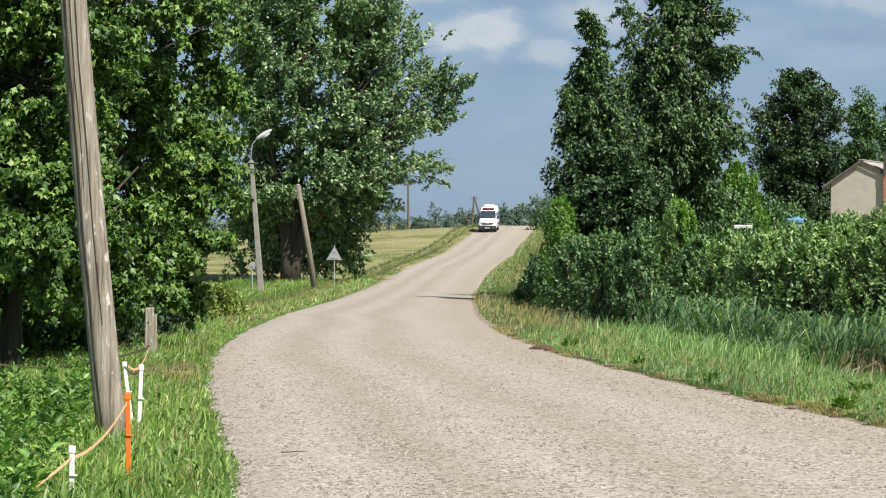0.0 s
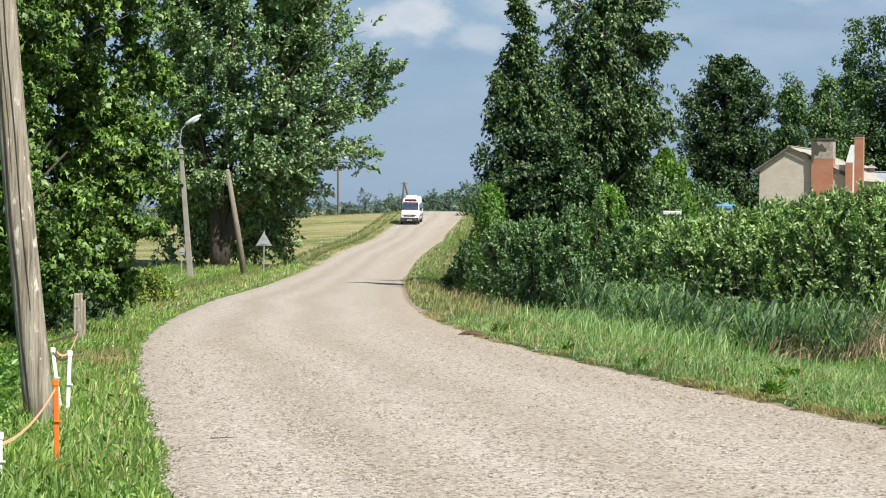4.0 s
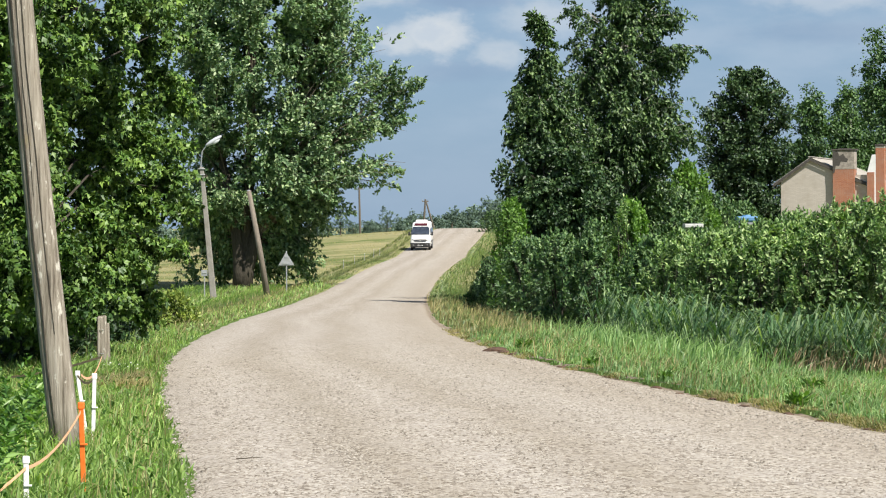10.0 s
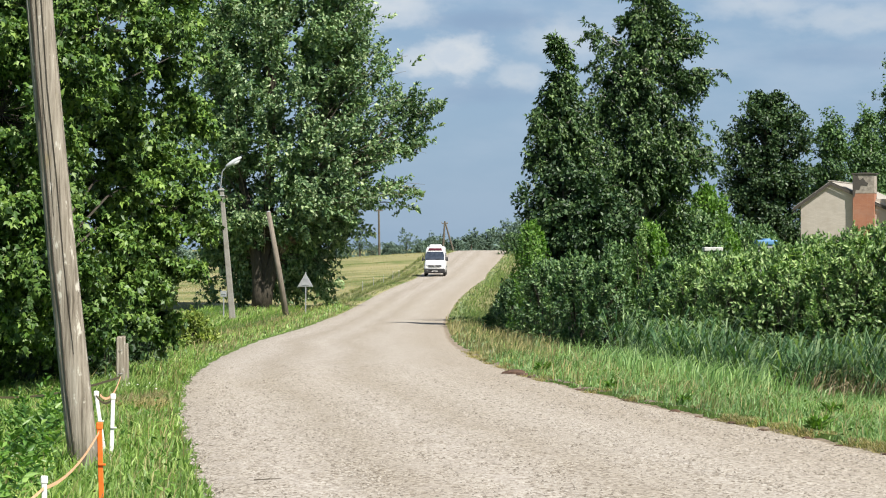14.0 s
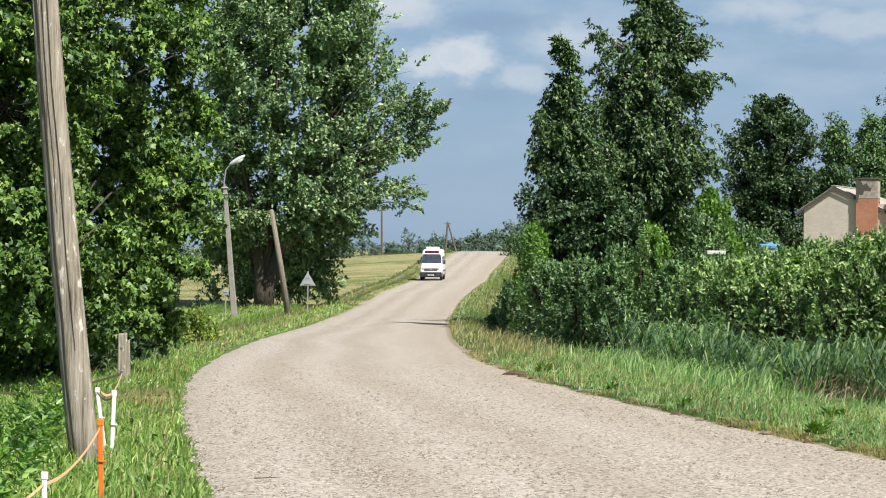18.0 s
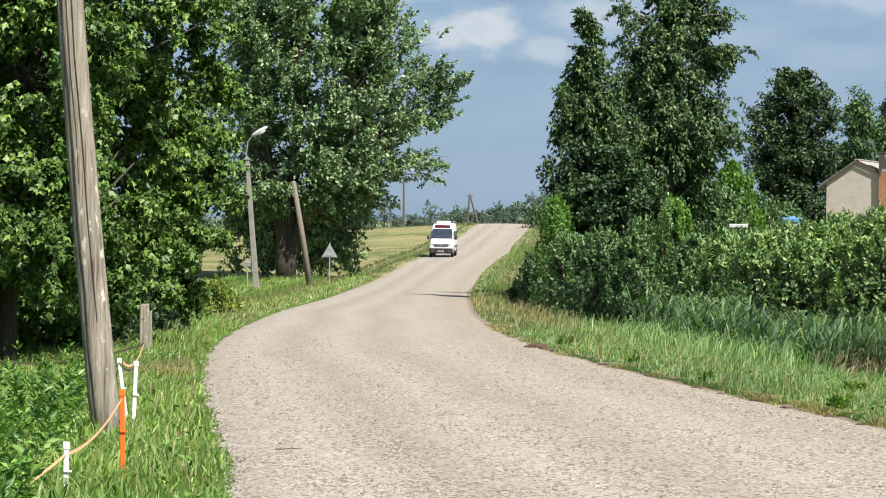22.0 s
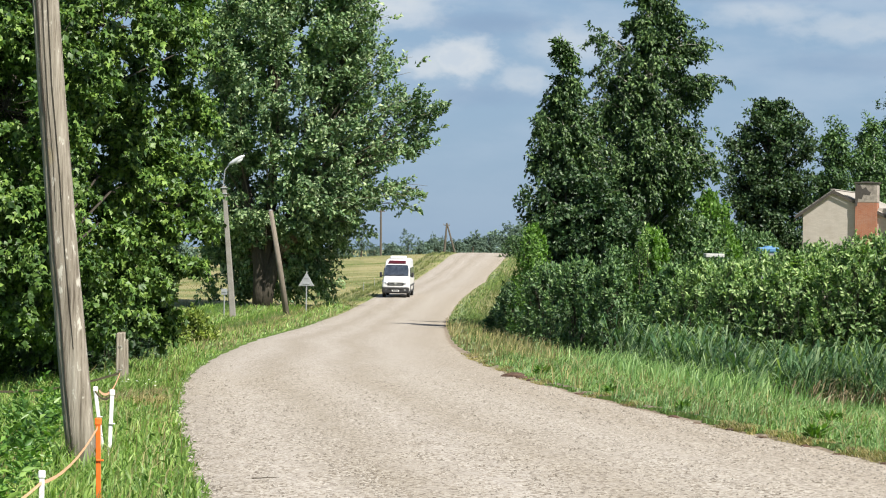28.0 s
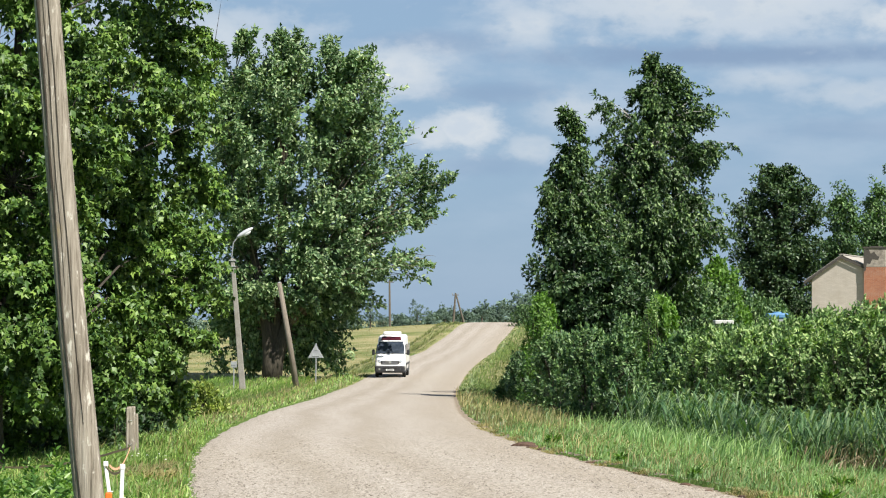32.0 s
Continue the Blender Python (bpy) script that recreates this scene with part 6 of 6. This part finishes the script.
def clods():
    """Torn turf and earth clods at the road's eastern edge."""
    for k, (y, u, r) in enumerate(((45.4, -0.10, 0.15), (44.5, -0.02, 0.10), (46.3, 0.02, 0.11), (43.4, 0.03, 0.07), (37.4, 0.02, 0.06), (33.5, 0.03, 0.05), (30.2, 0.03, 0.05), (28.6, -0.02, 0.04),
                                   (27.1, 0.04, 0.05), (25.6, 0.0, 0.045), (24.0, 0.03, 0.04), (22.7, -0.03, 0.035), (21.4, 0.03, 0.04), (20.2, 0.0, 0.03), (19.0, 0.03, 0.035), (18.1, -0.04, 0.03))):
        rnd = random.Random(k)
        x = float(glide(LINE, y)) + HALF + u
        ob = thing("earth_clod", x, y, float(glide(RISE, y)) + 0.0, "dark reddish earth clod at the road's edge", "clod", "earth clods")
        bm = bmesh.new()
        bmesh.ops.create_icosphere(bm, subdivisions=2, radius=r)
        for v in bm.verts:
            v.co *= rnd.uniform(0.75, 1.2)
            v.co.x *= 1.6
            v.co.z *= 0.6
        part("lump", bm, CLOD, ob)


clods()


# ---- the minibus ----
PAINT = surface("white_van_paint", (0.74, 0.74, 0.73), (0.80, 0.80, 0.79), 3, 0.25, 0.5, bump=0, stain=(0.66, 0.64, 0.60))
TRIM = surface("black_plastic_trim", (0.018, 0.018, 0.02), (0.035, 0.035, 0.037), 12, 0.6, 0.4, bump=0.1)
RUBBER = surface("tyre_rubber", (0.02, 0.02, 0.02), (0.035, 0.034, 0.032), 14, 0.9, 0.2)
STEEL = surface("wheel_steel", (0.42, 0.42, 0.43), (0.54, 0.54, 0.55), 10, 0.4, 0.5, 0.7, bump=0.05)
CHROME = surface("headlamp_reflector", (0.72, 0.74, 0.76), (0.82, 0.84, 0.86), 10, 0.12, 0.6, 0.7, bump=0)
AMBER = surface("amber_lens", (0.70, 0.25, 0.02), (0.80, 0.32, 0.03), 10, 0.2, 0.5, bump=0)
DARK_GLASS = surface("tinted_glass", (0.014, 0.020, 0.032), (0.055, 0.068, 0.090), 3, 0.08, 0.8, bump=0)
DISPLAY = surface("unlit_red_display", (0.012, 0.008, 0.012), (0.115, 0.010, 0.018), 14, 0.3, 0.4, bump=0)
PLATE = surface("plate_white", (0.66, 0.66, 0.64), (0.74, 0.74, 0.72), 20, 0.4, bump=0)


def loft(sections):
    """Skin over closed rings of equal count, capped at both ends."""
    bm = bmesh.new()
    rings = [[bm.verts.new(p) for p in s] for s in sections]
    n = len(rings[0])
    for a, b in zip(rings, rings[1:]):
        for i in range(n):
            bm.faces.new((a[i], a[(i + 1) % n], b[(i + 1) % n], b[i]))
    bm.faces.new(rings[0][::-1]), bm.faces.new(rings[-1])
    bmesh.ops.recalc_face_normals(bm, faces=bm.faces)
    return bm


def ring(y, half, low, high, shoulder, top_half, n=6):
    """A van's cross-section at y: straight flanks that lean in above the shoulder, rounded roof edges."""
    pts = [(-half + 0.06, y, low), (half - 0.06, y, low), (half, y, low + 0.10), (half, y, shoulder)]
    for k in range(n + 1):
        a = math.pi / 2 * k / n
        pts.append((top_half - 0.22 + 0.22 * math.cos(a), y, high - 0.20 + 0.20 * math.sin(a)))
    for k in range(n, -1, -1):
        a = math.pi / 2 * k / n
        pts.append((-(top_half - 0.22 + 0.22 * math.cos(a)), y, high - 0.20 + 0.20 * math.sin(a)))
    pts += [(-half, y, shoulder), (-half, y, low + 0.10)]
    return pts


def minibus():
    """The front is at -y; the origin lies on the road under the middle."""
    ob = thing("minibus", 0, 0, 0, "white high-roofed minibus with black bumper and dark display", "minibus")
    secs = [ring(-3.02, 0.84, 0.42, 1.12, 0.90, 0.80), ring(-2.94, 0.95, 0.38, 1.22, 0.95, 0.90), ring(-2.55, 0.99, 0.36, 1.36, 1.05, 0.93), ring(-2.20, 1.0, 0.36, 1.52, 1.15, 0.93),
            ring(-1.90, 1.0, 0.36, 1.95, 1.20, 0.91), ring(-1.52, 1.0, 0.36, 2.38, 1.25, 0.88), ring(-1.25, 1.0, 0.36, 2.60, 1.25, 0.87), ring(-0.85, 1.0, 0.36, 2.72, 1.25, 0.87),
            ring(0.0, 1.0, 0.36, 2.75, 1.25, 0.87), ring(2.7, 1.0, 0.36, 2.74, 1.25, 0.87), ring(2.95, 0.97, 0.40, 2.68, 1.25, 0.85)]
    body = part("body", loft(secs), PAINT, ob, "white painted body shell", smooth=True)

    def sheet(name, corners, mat, label="", thick=0.02):
        bm = bmesh.new()
        v = [Vector(c) for c in corners]
        nrm = (v[1] - v[0]).cross(v[2] - v[0]).normalized() * thick
        lo, hi = [bm.verts.new(p - nrm) for p in v], [bm.verts.new(p + nrm) for p in v]
        bm.faces.new(lo), bm.faces.new(hi[::-1])
        for i in range(len(v)):
            bm.faces.new((lo[i], hi[i], hi[(i + 1) % len(v)], lo[(i + 1) % len(v)]))
        bmesh.ops.recalc_face_normals(bm, faces=bm.faces)
        return part(name, bm, mat, ob, label)

    sheet("windscreen", [(-0.88, -2.20, 1.54), (0.88, -2.20, 1.54), (0.87, -1.86, 1.98), (0.77, -1.56, 2.30), (-0.77, -1.56, 2.30), (-0.87, -1.86, 1.98)], DARK_GLASS, "dark raked windscreen", 0.045)
    display = sheet("display", [(-0.66, -1.52, 2.40), (0.66, -1.52, 2.40), (0.60, -1.28, 2.60), (-0.60, -1.28, 2.60)], DISPLAY, "dark red route display", 0.05)
    for k in range(2):
        part("wiper", tube([(-0.5 + 0.55 * k, -2.28, 1.56), (0.0 + 0.55 * k, -2.18, 1.68)], [0.012, 0.008], 5), TRIM, ob)
    grille = part("grille", box(1.16, 0.06, 0.22, (0, -3.03, 0.99), 0.02), TRIM, ob, "black slatted grille")
    for k in range(3):
        part("slat", box(1.0, 0.02, 0.016, (0, -3.065, 0.92 + 0.06 * k)), STEEL, grille)
    badge = tube([(0, -3.05, 1.0), (0, -3.085, 1.0)], [0.085, 0.08], 16)
    part("badge", badge, CHROME, ob, "round plain metal badge")
    for s in (-1, 1):
        lamp = bmesh.new()
        bmesh.ops.create_uvsphere(lamp, u_segments=14, v_segments=8, radius=1, matrix=Matrix.Translation((s * 0.73, -2.93, 1.02)) @ Matrix.Rotation(s * 0.5, 4, "Z") @ Matrix.Diagonal((0.19, 0.10, 0.15, 1)))
        lo = part("headlight", lamp, CHROME, ob, "clear headlight", smooth=True)
        part("indicator", box(0.08, 0.05, 0.12, (s * 0.90, -2.84, 1.03), 0.015), AMBER, lo)
        fog = tube([(s * 0.68, -3.05, 0.56), (s * 0.68, -3.09, 0.56)], [0.07, 0.065], 12)
        part("fog_light", fog, CHROME, ob)
        arm = part("mirror", box(0.18, 0.14, 0.36, (s * 1.14, -1.98, 1.62), 0.05), TRIM, ob, "black door mirror")
        part("mirror_arm", box(0.16, 0.05, 0.06, (s * 1.02, -1.94, 1.55), 0.01), TRIM, arm)
        sheet("door_window", [(s * 0.985, -1.78, 1.50), (s * 0.985, -0.85, 1.50), (s * 0.93, -0.85, 2.10), (s * 0.93, -1.42, 2.10)], DARK_GLASS, "tinted door window", 0.02)
        for k in range(3):
            y0 = -0.65 + 1.16 * k
            sheet("side_window", [(s * 0.985, y0, 1.45), (s * 0.985, y0 + 1.05, 1.45), (s * 0.93, y0 + 1.05, 2.12), (s * 0.93, y0, 2.12)], DARK_GLASS, "tinted side window", 0.02)
        part("sill_trim", box(0.05, 3.0, 0.14, (s * 1.0, 0.05, 0.45), 0.02), TRIM, ob)
        part("rub_strip", box(0.03, 4.4, 0.12, (s * 1.01, 0.4, 0.86), 0.01), TRIM, ob)
        tail = part("tail_light", box(0.12, 0.04, 0.5, (s * 0.87, 2.96, 1.25), 0.02), DISPLAY, ob, "red tail light")
        for y in (-2.05, 1.75):
            part("wheel_arch", prism([(y + 0.47 * math.cos(a), 0.40 + 0.47 * math.sin(a)) for a in np.linspace(0, math.pi, 13)], 0.06, "x"), TRIM, ob).location.x = s * 0.985
    part("bumper", box(1.94, 0.34, 0.46, (0, -2.92, 0.54), 0.09), TRIM, ob, "black plastic front bumper")
    part("lower_grille", box(0.9, 0.04, 0.12, (0, -3.095, 0.62), 0.02), RUBBER, ob)
    part("number_plate", box(0.52, 0.02, 0.115, (0, -3.115, 0.50), 0.004), PLATE, ob, "plain white number plate")
    part("plate_bar", box(0.40, 0.012, 0.06, (0, -3.123, 0.50)), TRIM, ob)
    part("rear_bumper", box(1.9, 0.2, 0.28, (0, 2.98, 0.52), 0.06), TRIM, ob)
    part("roof_unit", box(1.15, 1.5, 0.22, (0, -0.15, 2.84), 0.09), PAINT, ob, "white air-conditioning hump on the roof")
    part("bonnet_seam", tube([(-0.8, -2.62, 1.385), (0, -2.66, 1.375), (0.8, -2.62, 1.385)], [0.008] * 3, 5), TRIM, ob)
    wheels = []
    for y in (-2.05, 1.75):
        for s in (-1, 1):
            w = new("wheel")
            w.parent = ob
            w.matrix_basis = pose(s * 0.88, y, 0.35)
            tyre = loft([[(x, r * math.cos(a), r * math.sin(a)) for a in np.linspace(0, 2 * math.pi, 24, endpoint=False)] for x, r in ((-0.11, 0.24), (-0.115, 0.31), (-0.08, 0.35), (0.08, 0.35), (0.115, 0.31), (0.11, 0.24))])
            part("tyre", tyre, RUBBER, w)
            part("rim", tube([(-0.09 * 1, 0, 0), (0.095, 0, 0)], [0.23, 0.23], 18), STEEL, w)
            for k in range(6):
                a = k * math.pi / 3
                part("rim_hole", box(0.02, 0.07, 0.05, (s * 0.098, 0.15 * math.cos(a), 0.15 * math.sin(a)), 0.008), RUBBER, w)
            part("hub", tube([(s * 0.09, 0, 0), (s * 0.125, 0, 0)], [0.07, 0.05], 10), STEEL, w)
            wheels.append((w, s, y))
    ob.scale = (0.95, 0.95, 0.95)
    return ob, wheels


BUS, WHEELS = minibus()
# how far off the minibus is, by the second
LEMON = surface("pale_butterfly_wing", (0.68, 0.70, 0.40), (0.78, 0.80, 0.50), 60, 0.7, bump=0)


def butterfly():
    ob = thing("butterfly", 0, 0, 0, "pale yellow butterfly fluttering over the gravel", "butterfly")
    part("body", tube([(-0.012, 0, 0), (0, 0, 0.001), (0.011, 0, 0)], [0.0012, 0.0022, 0.001], 6), BARK, ob)
    wings = []
    for s in (-1, 1):
        w = part("wing", prism([(-0.016, 0.001 * s), (0.004, 0.001 * s), (0.020, 0.026 * s), (0.008, 0.033 * s), (-0.004, 0.024 * s), (-0.018, 0.025 * s), (-0.024, 0.012 * s)], 0.0006, "z"), LEMON, ob)
        wings.append((w, s))
    return ob, wings


BUTTERFLY, WINGS = butterfly()
DRIVE = ((0, 258.5), (2, 253.0), (6, 242.0), (9, 233.5), (13, 222.0), (17, 210.0), (21, 196.5), (25, 181.0), (28, 169.0), (32, 153.0))


def motions():
    rows, turned = [], {w: [] for w, _, _ in WHEELS}
    for k in range(65):
        t = k / 2
        y = float(glide(DRIVE, t))
        x = float(glide(LINE, y)) - 1.45
        dx, dz = float(glide(LINE, y - 2.9) - glide(LINE, y + 2.9)), float(glide(RISE, y - 2.9) - glide(RISE, y + 2.9))
        z = float(glide(RISE, y - 1.5) + glide(RISE, y + 1.5)) / 2 + 0.04
        rows.append((t, pose(x, y, z, math.degrees(math.atan2(-dz, 5.8)), 0, math.degrees(math.atan2(dx, 5.8)))))
    walk(BUS, rows)
    for w, s, wy in WHEELS:
        spin = []
        for k in range(641):
            t = k / 20
            spin.append((t, pose(s * 0.88, wy, 0.35, math.degrees((258.5 - float(glide(DRIVE, t))) / 0.35))))
        walk(w, spin)

    # the butterfly rests in the eastern verge, crosses low over the road and settles in the western grass
    rest, end = (7.2, 13.2, float(land(7.2, 13.2)) + 0.25), (-7.5, 13.6, float(land(-7.5, 13.6)) + 0.3)
    way = [(0, rest), (23.6, rest), (24.2, (4.3, 14.3, 0.80)), (24.6, (2.40, 14.5, 0.64)), (24.8, (1.81, 14.5, 0.44)), (25.0, (1.05, 14.5, 0.415)),
           (25.2, (0.29, 14.5, 0.31)), (25.4, (-0.33, 14.5, 0.29)), (25.8, (-1.9, 14.4, 0.42)), (26.4, (-4.4, 14.0, 0.60)), (27.2, end), (32, end)]
    walk(BUTTERFLY, [(t, pose(x, y, z, 25, 0, 180)) for t, (x, y, z) in way])
    for w, s in WINGS:
        beat = [(0, 20), (23.5, 20)] + [(23.6 + k * 0.1, -5 if k % 2 else 62) for k in range(37)] + [(27.4, 30), (32, 30)]
        walk(w, [(t, pose(0, 0, 0, s * a, 0, 0)) for t, a in beat])


motions()
